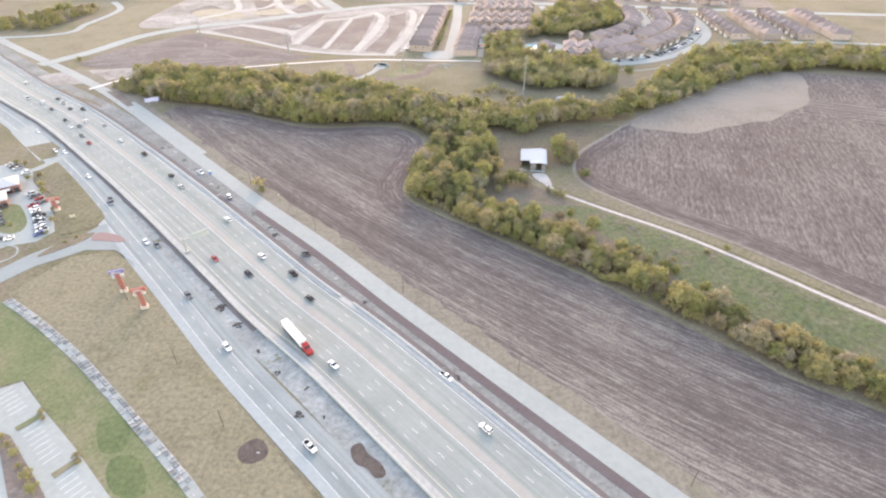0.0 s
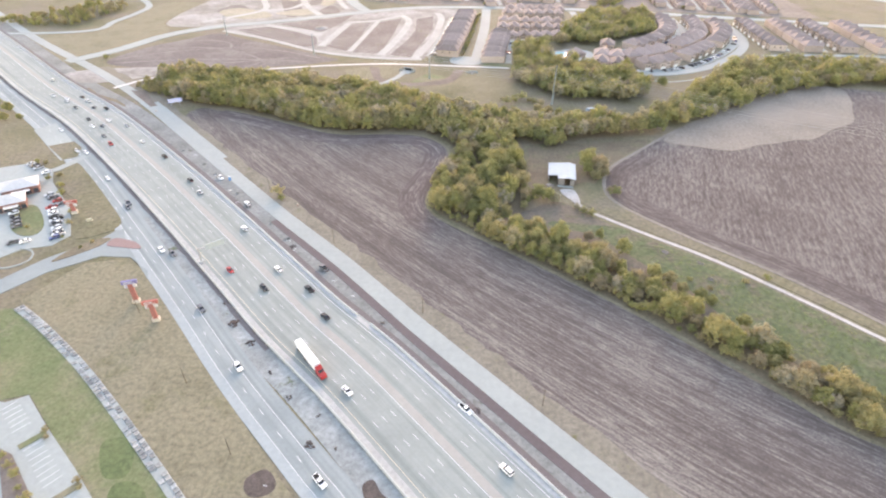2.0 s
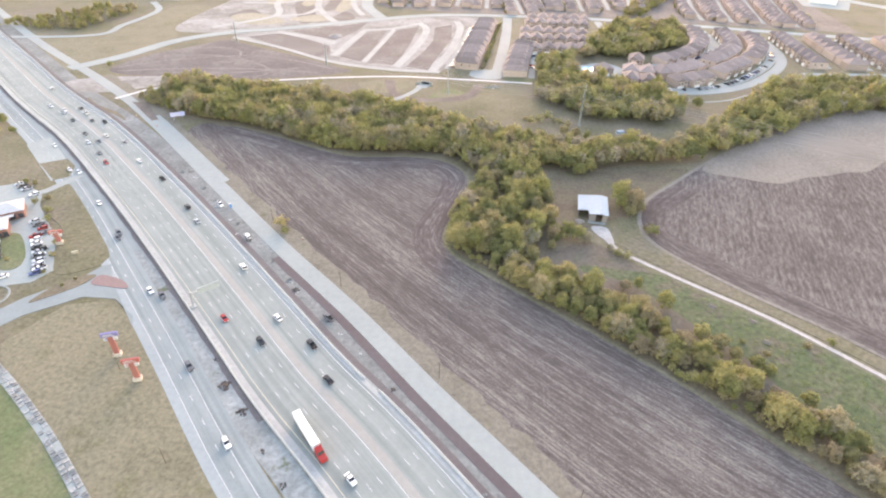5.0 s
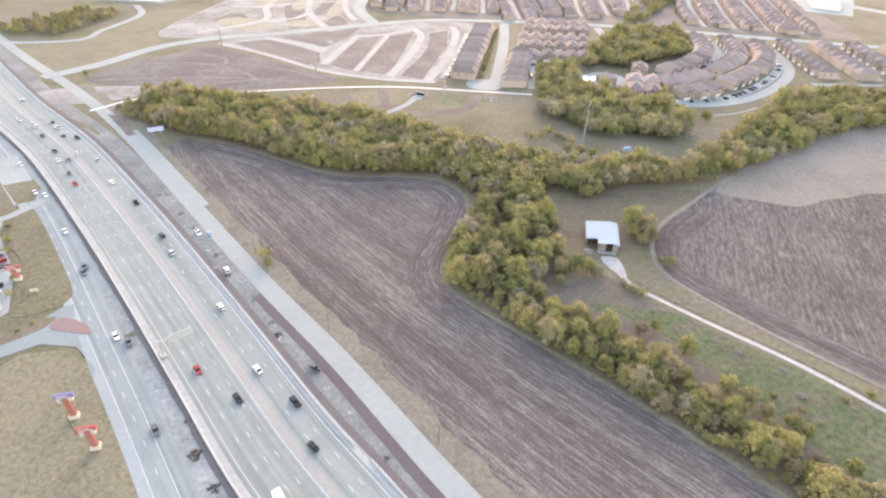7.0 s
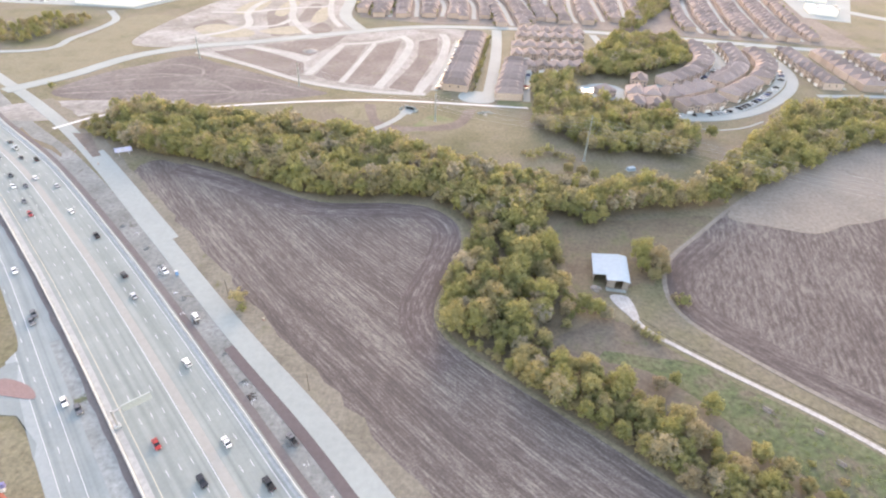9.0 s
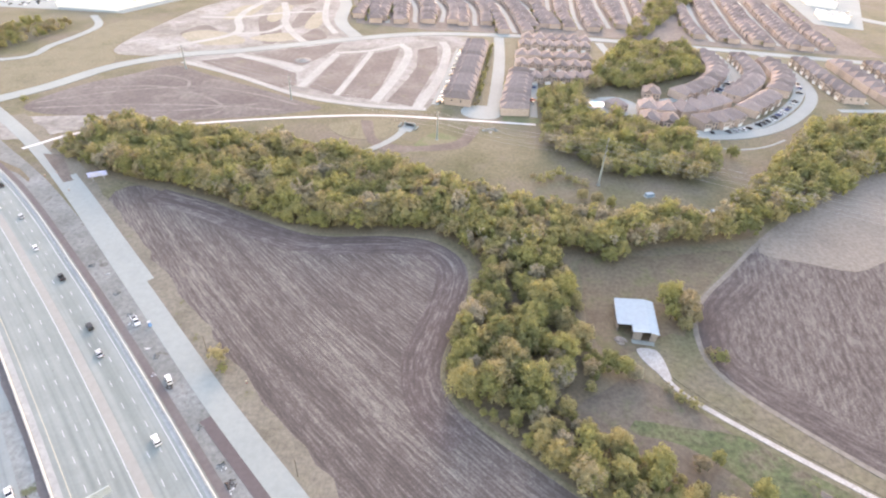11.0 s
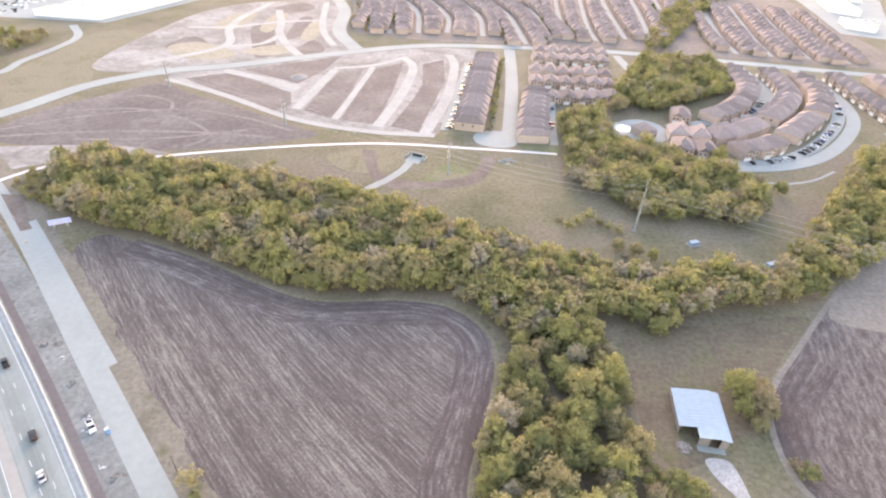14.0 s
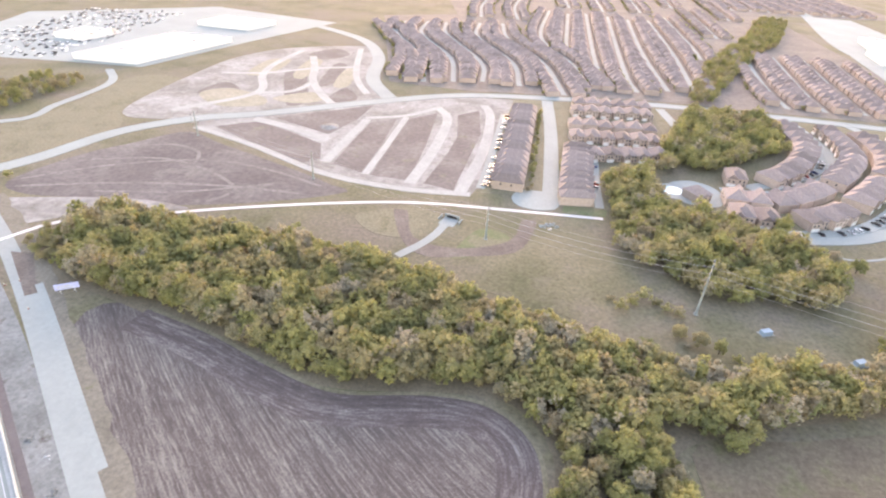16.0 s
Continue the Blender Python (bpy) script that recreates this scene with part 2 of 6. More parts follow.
def part(name, bm, mat, parent, label=""):
    return tagged(mesh_object(name, bm, mat, parent), label)


PIECES = [0]


def lift(z):
    """A height of its own for each piece of ground, so that no two lie in one plane."""
    PIECES[0] += 1
    return z + 0.0003 * PIECES[0]


def flat(name, outline, z, mat, label="", category="ground", smooth=True, depth=0.3, step=6.0, parent=None):
    """A flat piece of ground inside a closed outline, with an edge that goes down into the soil."""
    z = lift(z)
    if smooth:
        n = len(outline)
        step = min(step, sum(math.dist(a, b) for a, b in zip(outline, outline[1:])) / 36)
        ring = spline([outline[k % n] for k in range(-1, n + 2)], step)
        loop = [q for q in ring]
        first = min(range(len(loop)), key=lambda i: (loop[i] - Vector((*outline[0], 0))).length)
        last = min(range(first + 3, len(loop)), key=lambda i: (loop[i] - Vector((*outline[0], 0))).length)
        loop = loop[first:last]
    else:
        loop = [Vector((*q, 0)) for q in outline]
    bm = bmesh.new()
    top = [bm.verts.new((q.x, q.y, z)) for q in loop]
    low = [bm.verts.new((q.x, q.y, z - depth)) for q in loop]
    for k in range(len(loop)):
        j = (k + 1) % len(loop)
        bm.faces.new((top[k], low[k], low[j], top[j]))
    for a, b, c in tessellate_polygon([loop]):
        bm.faces.new((top[a], top[b], top[c]))
    ob = mesh_object(name, bm, mat, parent)
    return tagged(ob, label, category, kind="structure") if not parent else tagged(ob, label)


def ribbon(name, left, right, z, mat, label="", category="road", depth=0.3, parent=None, uv=False):
    """A strip of ground between two lines with as many points each."""
    z = lift(z)
    bm = bmesh.new()
    lay = bm.loops.layers.uv.new("UVMap") if uv else None
    a = [bm.verts.new((q.x, q.y, z)) for q in left]
    b = [bm.verts.new((q.x, q.y, z)) for q in right]
    run = [0.0]
    for p, q in zip(left, left[1:]):
        run.append(run[-1] + (q - p).length)
    for k in range(len(a) - 1):
        f = bm.faces.new((a[k], b[k], b[k + 1], a[k + 1]))
        if uv:
            w0, w1 = (left[k] - right[k]).length, (left[k + 1] - right[k + 1]).length
            for lp, c in zip(f.loops, ((run[k], 0), (run[k], w0), (run[k + 1], w1), (run[k + 1], 0))):
                lp[lay].uv = c
    for line, verts in ((left, a), (right, b)):
        low = [bm.verts.new((q.x, q.y, z - depth)) for q in line]
        for k in range(len(low) - 1):
            bm.faces.new((verts[k], verts[k + 1], low[k + 1], low[k]))
    ob = mesh_object(name, bm, mat, parent)
    return tagged(ob, label, category, kind="structure") if not parent else tagged(ob, label)


def wall_strip(bm, line, w0, w1, z0, z1, w_top=None):
    """A long low wall along a line, from w0 to w1 metres to its right."""
    l0, l1 = shifted(line, w0), shifted(line, w1)
    t0, t1 = (shifted(line, w_top[0]), shifted(line, w_top[1])) if w_top else (l0, l1)
    q = [[bm.verts.new((p.x, p.y, z)) for p in ln] for ln, z in ((l0, z0), (t0, z1), (t1, z1), (l1, z0))]
    for k in range(len(line) - 1):
        for i in range(3):
            bm.faces.new((q[i][k], q[i][k + 1], q[i + 1][k + 1], q[i + 1][k]))
    bm.faces.new([c[0] for c in q])
    bm.faces.new([c[-1] for c in reversed(q)])


def box(bm, x0, y0, z0, x1, y1, z1, m=None):
    v = [bm.verts.new((x, y, z)) for z in (z0, z1) for x, y in ((x0, y0), (x1, y0), (x1, y1), (x0, y1))]
    for f in ((0, 3, 2, 1), (4, 5, 6, 7), (0, 1, 5, 4), (1, 2, 6, 5), (2, 3, 7, 6), (3, 0, 4, 7)):
        bm.faces.new([v[i] for i in f])
    if m:
        bmesh.ops.transform(bm, matrix=m, verts=v)
    return v


def tube(bm, p, q, r0, r1, sides=6):
    p, q = Vector(p), Vector(q)
    turn = (q - p).to_track_quat("Z", "Y").to_matrix()
    rings = []
    for c, r in ((p, r0), (q, r1)):
        rings.append([bm.verts.new(c + turn @ Vector((math.cos(a) * r, math.sin(a) * r, 0))) for a in (2 * math.pi * k / sides for k in range(sides))])
    for k in range(sides):
        j = (k + 1) % sides
        bm.faces.new((rings[0][k], rings[0][j], rings[1][j], rings[1][k]))
    bm.faces.new(rings[1])
    bm.faces.new(rings[0][::-1])


def inside(x, y, poly):
    hit = False
    for (x0, y0), (x1, y1) in zip(poly, poly[1:] + poly[:1]):
        if (y0 > y) != (y1 > y) and x < (x1 - x0) * (y - y0) / (y1 - y0) + x0:
            hit = not hit
    return hit


def thing(name, m, label, category, group=""):
    ob = new(name)
    ob.matrix_world = m
    return tagged(ob, label, category, group)


# ---- ground ----
bm = bmesh.new()
N = 40
grid = [[bm.verts.new((-5200 + 10400 * i / N, -3000 + 9000 * j / N, 0)) for j in range(N + 1)] for i in range(N + 1)]
for i in range(N):
    for j in range(N):
        bm.faces.new((grid[i][j], grid[i + 1][j], grid[i + 1][j + 1], grid[i][j + 1]))
tagged(mesh_object("ground", bm, GRASS), "dry autumn grassland with green and straw patches", "ground", kind="structure")

# the motorway: its east barrier is the line that the rest is laid out from
EDGE = spline([(260, -140), (120, 10), (46.4, 88), (10, 126), (-24.9, 161.7), (-54.7, 189.2), (-84.6, 219.7), (-131.8, 267.5), (-182.5, 317),
               (-254, 383), (-330, 443), (-420, 522), (-600, 680), (-900, 950), (-1500, 1480)], 7)
ribbon("road_main", shifted(EDGE, -36), EDGE, 0.55, CONCRETE, "pale worn concrete motorway with traffic lanes each way", depth=0.9, uv=True)
FIELD = [(-8.7, 249), (-18.8, 259.8), (-22.6, 269.8), (-22, 281), (-17.2, 299.4), (-12.7, 324), (-16, 342), (-30, 355), (-51, 358.3), (-86.7, 355),
         (-112.5, 363.4), (-145, 379), (-179, 391.4), (-199.6, 392), (-203, 376), (-182.3, 350), (-136.7, 298), (-106.4, 266), (-63, 225), (-20.6, 184), (14.7, 150),
         (42.3, 121), (74.6, 90), (160, 0), (260, -110), (400, -60), (260, 55), (200, 88), (151.6, 119.4), (126.7, 134), (108, 154), (77.4, 181), (51.6, 203), (18.7, 228.4)]
flat("field_west", FIELD, 0.05, SOIL, "dark tilled field with pale stubble along the furrows", "field")
FIELD2 = [(300, 60), (230, 128), (186.5, 172.8), (164.4, 197.6), (143, 220), (110, 248.3), (83.5, 276.5), (79.6, 295.5), (87.0, 317.5), (107.9, 341.3), (152, 386.6),
          (212.6, 435.4), (268.9, 478.9), (314, 480), (378, 466), (520, 440), (700, 380), (700, 0), (450, -60)]
flat("field_east", FIELD2, 0.05, SOIL_EAST, "wide tilled brown field with faint crop rows", "field")
flat("stubble_patch", [(131, 362), (150, 355), (172, 350), (192, 360), (209, 365), (222, 371), (235, 373), (257, 391), (280, 407), (292, 430), (303, 452), (308, 480), (276, 483), (240, 459), (210, 436), (176, 408), (150, 386)], 0.09, PALE, "pale unploughed stubble at the field's end", "field")
FL = spline([(320, -180), (180, -28), (70, 80), (-13.3, 162.7), (-30.9, 180.8), (-60.9, 212.0), (-104.3, 253.6), (-163.4, 313.9), (-252.5, 403.5), (-324, 466), (-448.8, 565), (-640, 735), (-1000, 1060)], 7)
ribbon("road_east_frontage", FL, shifted(FL, 8.2), 0.14, NEWCONC, "new pale concrete frontage road")
LF = shifted(spline([(290, -220), (130, -58), (-15.2, 87.6), (-41.7, 113.4), (-76, 147), (-113.1, 186.8), (-156.2, 231.8), (-214.5, 292), (-280, 353), (-337, 401.2), (-430, 483), (-620, 655), (-1000, 1000)], 7), -13.6)
ribbon("road_west_frontage", LF, shifted(LF, 14.2), 0.12, FRONTAGE, "grey concrete frontage road with white lane lines", uv=True)


# ---- trees ----
def ico():
    b = bmesh.new()
    bmesh.ops.create_icosphere(b, subdivisions=1, radius=1)
    v = np.array([p.co[:] for p in b.verts])
    f = [[q.index for q in p.verts] for p in b.faces]
    b.free()
    return v, f


ICO = ico()


def crown_data(rng, height, width, lobes, leaves, leaf):
    """Vertices and faces of a crown: a domed core closed round with tufts of leaves, uneven at its rim."""
    verts, faces, tips = [], [], []
    lean = rng.normal(size=2) * width * 0.04
    middle = np.array([lean[0], lean[1], height * 0.56])
    half = np.array([width * 0.36, width * 0.36, height * 0.36])
    core = ICO[0] * half * 0.86 * rng.uniform(0.82, 1.1, (len(ICO[0]), 1)) + middle
    verts.extend(core.tolist())
    faces.extend([list(f) for f in ICO[1]])
    spin = rng.uniform(0, 6.3)
    for k in range(lobes):
        up = 1.0 - 1.55 * (k + 0.5) / lobes + rng.uniform(-0.08, 0.08)
        up = max(-0.6, min(0.98, up))
        a = spin + 2.39996 * k + rng.uniform(-0.35, 0.35)
        flat_ = math.sqrt(1 - up * up)
        d0 = np.array([math.cos(a) * flat_, math.sin(a) * flat_, up])
        c = middle + d0 * half * rng.uniform(0.7, 1.25)
        r = width * rng.uniform(0.12, 0.19)
        tips.append((c, r))
        n = rng.normal(size=(leaves, 3)) * 0.75 + d0 * 0.8 + (0, 0, 0.15)
        n /= np.linalg.norm(n, axis=1)[:, None]
        for d in n:
            p = c + d * r * rng.uniform(0.3, 1.45)
            face = d + rng.normal(size=3) * 0.45 + (0, 0, 0.45)
            face /= np.linalg.norm(face)
            x = np.cross(face, rng.normal(size=3))
            x /= np.linalg.norm(x) + 1e-9
            y = np.cross(face, x)
            s = leaf * rng.uniform(0.5, 1.3)
            i = len(verts)
            for u, w in ((-1, -0.6), (0.9, -0.8), (1.1, 0.7), (-0.7, 0.9)):
                verts.append((p + (x * u + y * w) * s * 0.5).tolist())
            faces.append([i, i + 1, i + 2, i + 3])
    return verts, faces, tips


def tree_kind(seed, height, width, lobes, leaves, leaf):
    rng = np.random.default_rng(seed)
    verts, faces, tips = crown_data(rng, height, width, lobes, leaves, leaf)
    crown = bpy.data.meshes.new("crown")
    crown.from_pydata(verts, [], faces)
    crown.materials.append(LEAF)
    b = bmesh.new()
    r = 0.022 * height + 0.05
    tube(b, (0, 0, -0.3), (0.1, 0, height * 0.42), r, r * 0.7)
    tube(b, (0.1, 0, height * 0.40), (0.1, 0.1, height * 0.8), r * 0.7, r * 0.25)
    for c, s in tips[:6]:
        tube(b, (0.1, 0, height * 0.3), c, r * 0.45, r * 0.12, 5)
    trunk = bpy.data.meshes.new("trunk")
    b.to_mesh(trunk)
    b.free()
    trunk.materials.append(BARK)
    return crown, trunk, (np.array(verts), faces)


KINDS = [tree_kind(10 + k, h, w, n + 4, 58, 0.60) for k, (h, w, n) in enumerate(((10.5, 9.0, 22), (12.5, 10.0, 26), (9.0, 8.5, 20), (12.0, 8.0, 22), (8.0, 8.0, 18), (13.5, 11.5, 30), (11.0, 7.0, 18)))]
SHRUBS = [tree_kind(40 + k, h, w, n, 40, 0.42) for k, (h, w, n) in enumerate(((3.6, 4.6, 9), (4.6, 5.2, 10), (2.6, 4.0, 8)))]
FAR = [tree_kind(70 + k, h, w, n + 5, 27, 0.88)[2] for k, (h, w, n) in enumerate(((10.5, 9.0, 13), (12.5, 10.0, 14), (9.0, 8.5, 12), (13.5, 11.0, 16), (11.5, 7.5, 12)))]


def plant(x, y, kind, size, turn, label, group, name="tree", category="tree"):
    root = thing(name, pose(x, y, 0, 0, 0, turn) @ Matrix.Scale(size, 4), label, category, group)
    for nm, me in (("trunk", kind[1]), ("crown", kind[0])):
        o = new(nm, me)
        o.parent = root
    return root


def sample(poly, gap, rng, keep=1.0):
    xs, ys = [p[0] for p in poly], [p[1] for p in poly]
    out = []
    row = 0
    y = min(ys)
    while y < max(ys):
        x = min(xs) + (gap / 2 if row % 2 else 0)
        while x < max(xs):
            px, py = x + rng.uniform(-0.38, 0.38) * gap, y + rng.uniform(-0.38, 0.38) * gap
            if inside(px, py, poly) and rng.random() < keep:
                out.append((px, py))
            x += gap
        y += gap * 0.87
        row += 1
    return out


def woodland(name, spots, rng, label, low=0.75, high=1.15, mat=None):
    """Many trees as one mesh, for woods in which nobody could count them."""
    vs, fs, base = [], [], 0
    for x, y in spots:
        v, f = FAR[int(rng.integers(len(FAR)))]
        a, s = rng.uniform(0, 6.3), rng.uniform(low, high)
        c, d = math.cos(a) * s, math.sin(a) * s
        vs.append(np.stack([v[:, 0] * c - v[:, 1] * d + x, v[:, 0] * d + v[:, 1] * c + y, v[:, 2] * s * rng.uniform(0.85, 1.1)], 1))
        fs.extend([[base + i for i in q] for q in f])
        base += len(v)
    me = bpy.data.meshes.new(name)
    me.from_pydata(np.concatenate(vs).tolist(), [], fs)
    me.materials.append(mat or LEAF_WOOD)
    return tagged(new(name, me), label, "trees", kind="stuff")


rng = np.random.default_rng(5)
WOOD_MAIN = [(-234, 414), (-226, 409), (-202, 400), (-160, 391), (-118, 369), (-87, 361), (-30, 364), (-9, 345), (-4, 330), (20, 352), (78, 360), (114, 368), (137, 380), (128, 388), (92, 386), (49, 380), (21, 392),
             (-8, 406), (-61, 426), (-113, 448), (-173, 456), (-225, 466), (-248, 466), (-257, 459), (-256, 448), (-244, 430)]
WOOD_SOUTH = [(-4, 330), (-9, 318), (-14, 299), (-19, 281), (-19, 270), (-14, 261), (-4, 252), (14, 260), (30, 268), (36, 280), (30, 296), (33, 318), (28, 350), (20, 352)]
BELT = [(-4, 252), (20, 231), (53, 206), (79, 184), (110, 157), (129, 137), (153, 122), (210, 88), (216, 98), (170, 126), (146, 146), (127, 160), (104, 182), (84, 203), (60, 224), (36, 244), (14, 260)]
near_spots = sample(WOOD_SOUTH, 6.0, rng, 0.86) + sample(BELT, 5.6, rng, 0.93)
main_spots = sample(WOOD_MAIN, 6.0, rng)
# the wood's south edge stands free; the rest closes behind it
edge = [p for p in main_spots if min(math.hypot(p[0] - a, p[1] - b) for a, b in ((q.x, q.y) for q in spline(WOOD_MAIN[:9], 6))) < 6][::2]
rest = [p for p in main_spots if p not in edge]
for x, y in near_spots + edge:
    belt = inside(x, y, BELT)
    k = KINDS[int(rng.integers(len(KINDS)))]
    plant(x, y, k, rng.uniform(0.5, 0.92) if belt else rng.uniform(0.55, 1.12), rng.uniform(0, 360), "broadleaf tree in green to yellow autumn leaf", "trees along the creek")
# brush along the woods' feet
brush = []
for line, d in ((spline(WOOD_MAIN[:9], 3.5), 1.5), (spline(BELT[:8], 3.2), 1.0), (spline(BELT[8:], 3.6), 0.0), (spline(WOOD_SOUTH[:7], 3.2), 0.5), (spline(WOOD_SOUTH[8:13], 3.6), 0.5)):
    brush += [(q.x + rng.uniform(-1.5, 1.5), q.y + d + rng.uniform(-1.5, 1.5)) for q in line]
brush += sample([(-268, 432), (-258, 424), (-240, 414), (-242, 432), (-256, 450), (-266, 446)], 4.0, rng, 0.8)
woodland("brush", brush, rng, "low green and brown brush along the wood's edge", 0.26, 0.5)
woodland("woodland", rest, rng, "dense creek woodland in green and yellow autumn leaf")
POOL_WOOD = [(38, 500), (36, 466), (72, 432), (120, 430), (140, 448), (143, 486), (122, 504), (98, 514), (74, 524), (70, 574), (100, 592), (124, 592), (196, 640), (212, 716), (150, 735), (126, 690), (84, 590), (44, 566)]
woodland("woodland_pool", sample(POOL_WOOD, 7.0, rng), rng, "yellow-green woodland behind the townhouses")
EAST_WOOD = [(128, 398), (146, 386), (166, 400), (203, 424), (266, 468), (325, 488), (500, 460), (700, 400), (740, 430), (500, 520), (352, 532), (300, 545), (230, 512), (172, 446)]
woodland("woodland_east", sample(EAST_WOOD, 7.2, rng), rng, "woodland strip along the far side of the field")
woodland("woodland_west", sample([(-480, 668), (-458, 715), (-412, 700), (-414, 650), (-425, 605), (-520, 600)], 8, rng), rng, "low scrubby woodland by the side road", 0.4, 0.7)
# leaf litter under the woods
flat("wood_floor", [(-243, 410), (-200, 396), (-118, 365), (-87, 357), (-30, 360), (-11, 343), (-10, 320), (-20, 281), (-14, 258), (53, 203), (129, 134), (212, 84), (222, 100), (130, 164), (60, 228), (40, 300), (36, 345), (137, 376), (128, 394), (50, 388), (-60, 432), (-225, 472), (-258, 466), (-262, 446)], 0.06, FLOOR, "shaded leaf litter under the trees")
# single trees
for x, y, s, k in ((72, 316, 1.05, 1), (77, 310, 1.1, 0), (80, 317, 0.95, 2), (71, 308, 0.85, 6), (75, 303, 0.75, 4), (81, 308, 0.7, 4), (46, 353, 1.0, 2), (53, 347, 0.95, 4), (60, 352, 0.8, 0), (85, 212, 0.8, 4), (90, 207, 0.75, 2), (95, 202, 0.6, 4), (101, 198, 0.6, 2), (105, 195, 0.55, 4), (113, 182, 0.6, 2), (60, 239, 0.6, 2), (66, 241, 0.55, 6), (57, 230, 0.6, 4), (75, 230, 0.75, 0), (65, 222, 0.55, 2), (71, 216, 0.7, 4), (53, 227, 0.6, 2), (44, 277, 0.85, 2), (48, 275, 0.7, 4), (39, 279, 0.8, 0), (50, 405, 0.75, 4), (57, 400, 0.8, 2), (64, 396, 0.7, 6), (158, 470, 0.8, 0), (150, 478, 0.8, 2), (136, 508, 0.9, 1)):
    plant(x, y, KINDS[k], s, 40 * k + x, "bright yellow-green broadleaf tree standing free", "free-standing trees")
for x, y, s, k in ((-104, 271.5, 1.35, 1), (-101, 266.5, 0.9, 0), (62, 266, 1.2, 2), (66, 263, 1.0, 0), (59, 270, 1.0, 2), (83, 285, 1.3, 1), (81, 289, 0.9, 0), (28, 421, 1.2, 1), (34, 426, 1.3, 0), (40, 430, 1.4, 1), (46, 427, 1.2, 2), (54, 420, 1.2, 0), (49, 422, 1.0, 1), (25, 428, 1.0, 2), (101, 211, 0.6, 2), (108, 205, 0.7, 2), (126, 211, 0.7, 2), (-330, 500, 1.0, 1), (136, 213, 0.7, 1), (60, 385, 0.9, 0), (70, 392, 0.8, 1), (52, 398, 0.8, 2)):
    plant(x, y, SHRUBS[k], s, 50 * k + y, "rounded olive-green shrub on dry grass", "shrubs", "shrub", "shrub")


# ---- roads: strips, barriers, markings ----
def solid_line(line, off, z, w=0.22):
    return shifted(line, off - w / 2), shifted(line, off + w / 2), z


def dashes(bm, line, off, z, on=3.0, period=12.2, w=0.22):
    """Painted dashes along a line."""
    mid = shifted(line, off)
    run, nxt = 0.0, 0.0
    for p, q in zip(mid, mid[1:]):
        d = (q - p).length
        t = (q - p).normalized()
        side = Vector((t.y, -t.x, 0)) * w / 2
        while nxt < run + d:
            a = p + t * (nxt - run)
            c = a + t * on
            bm.faces.new([bm.verts.new((v.x, v.y, z)) for v in (a - side, a + side, c + side, c - side)])
            nxt += period
        run += d


NEAR = [q for q in EDGE if -620 < q.x < 140]
for k, (off, mat) in enumerate(((-3.7, WHITE), (-17.0, WHITE), (-31.6, YELLOW))):
    a, b, z = solid_line(NEAR, off, 0.566, 0.26)
    ribbon("lane_line", a, b, z, mat, "solid painted edge line on concrete", "road marking", depth=0.008)
for off in (-7.1, -10.5, -20.7, -24.3, -27.9):
    bm = bmesh.new()
    dashes(bm, NEAR, off, 0.575, w=0.2)
    tagged(mesh_object("lane_dashes", bm, WHITE), "row of white lane dashes", "road marking", kind="stuff")
ribbon("inner_shoulder", shifted(NEAR, -16.7), shifted(NEAR, -13.9), 0.556, earth("tan_concrete", [(0.3, (0.262, 0.258, 0.235)), (0.7, (0.295, 0.288, 0.26))], 0.03, 0.5, relief=0.01, grain=0.1), "tan flush shoulder beside the centre line", depth=0.004)
ribbon("shoulder_east", shifted(NEAR, -2.6), shifted(NEAR, -0.7), 0.556, SHOULDER, "pale concrete shoulder by the barrier", depth=0.004)
ribbon("shoulder_west", shifted(NEAR, -35.3), shifted(NEAR, -33.2), 0.556, SHOULDER, "pale concrete shoulder by the barrier", depth=0.004)


def ragged(line, far, seed):
    """The line with each point moved sideways by chance."""
    q = random.Random(seed)
    return [p + Vector((q.uniform(-far, far), q.uniform(-far, far), 0)) for p in line]


def barrier(line, off, label, first, last):
    bm = bmesh.new()
    seg = line[first:last]
    wall_strip(bm, shifted(seg, off), 0, 0.75, 0.5, 1.45, (0.22, 0.53))
    return tagged(mesh_object("concrete_barrier", bm, BARRIER), label, "barrier", "motorway barriers")


cut = min(range(len(NEAR)), key=lambda i: (NEAR[i] - Vector((-41, 175.8, 0))).length)
barrier(NEAR, -0.75, "pale concrete safety barrier along the motorway", 0, cut)
barrier(NEAR, -1.3, "pale concrete safety barrier along the motorway", cut, len(NEAR) - 20)
barrier(NEAR, -36.05, "pale concrete safety barrier along the motorway", 0, len(NEAR) - 12)
ribbon("asphalt_base_east", shifted(NEAR, 0), shifted(NEAR, 2.7), 0.16, ASPHALT, "dark asphalt strip below the barrier")
WEST_BASE = [q for q in NEAR if q.x < -48]
ribbon("asphalt_base_west", ragged(shifted(WEST_BASE, -38.0), 0.45, 3), shifted(WEST_BASE, -36.0), 0.16, ASPHALT, "dark asphalt strip below the barrier")
MUD = earth("site_mud", [(0.3, (0.125, 0.128, 0.120)), (0.5, (0.172, 0.180, 0.170)), (0.7, (0.235, 0.245, 0.235))], 0.05, 0.5, (0.1, 0.58, 0.68, (0.105, 0.098, 0.085)))
PALE_MUD = earth("pale_mud", [(0.3, (0.165, 0.178, 0.172)), (0.5, (0.215, 0.232, 0.225)), (0.7, (0.275, 0.295, 0.285))], 0.05, 0.5, (0.09, 0.60, 0.68, (0.10, 0.11, 0.062)))
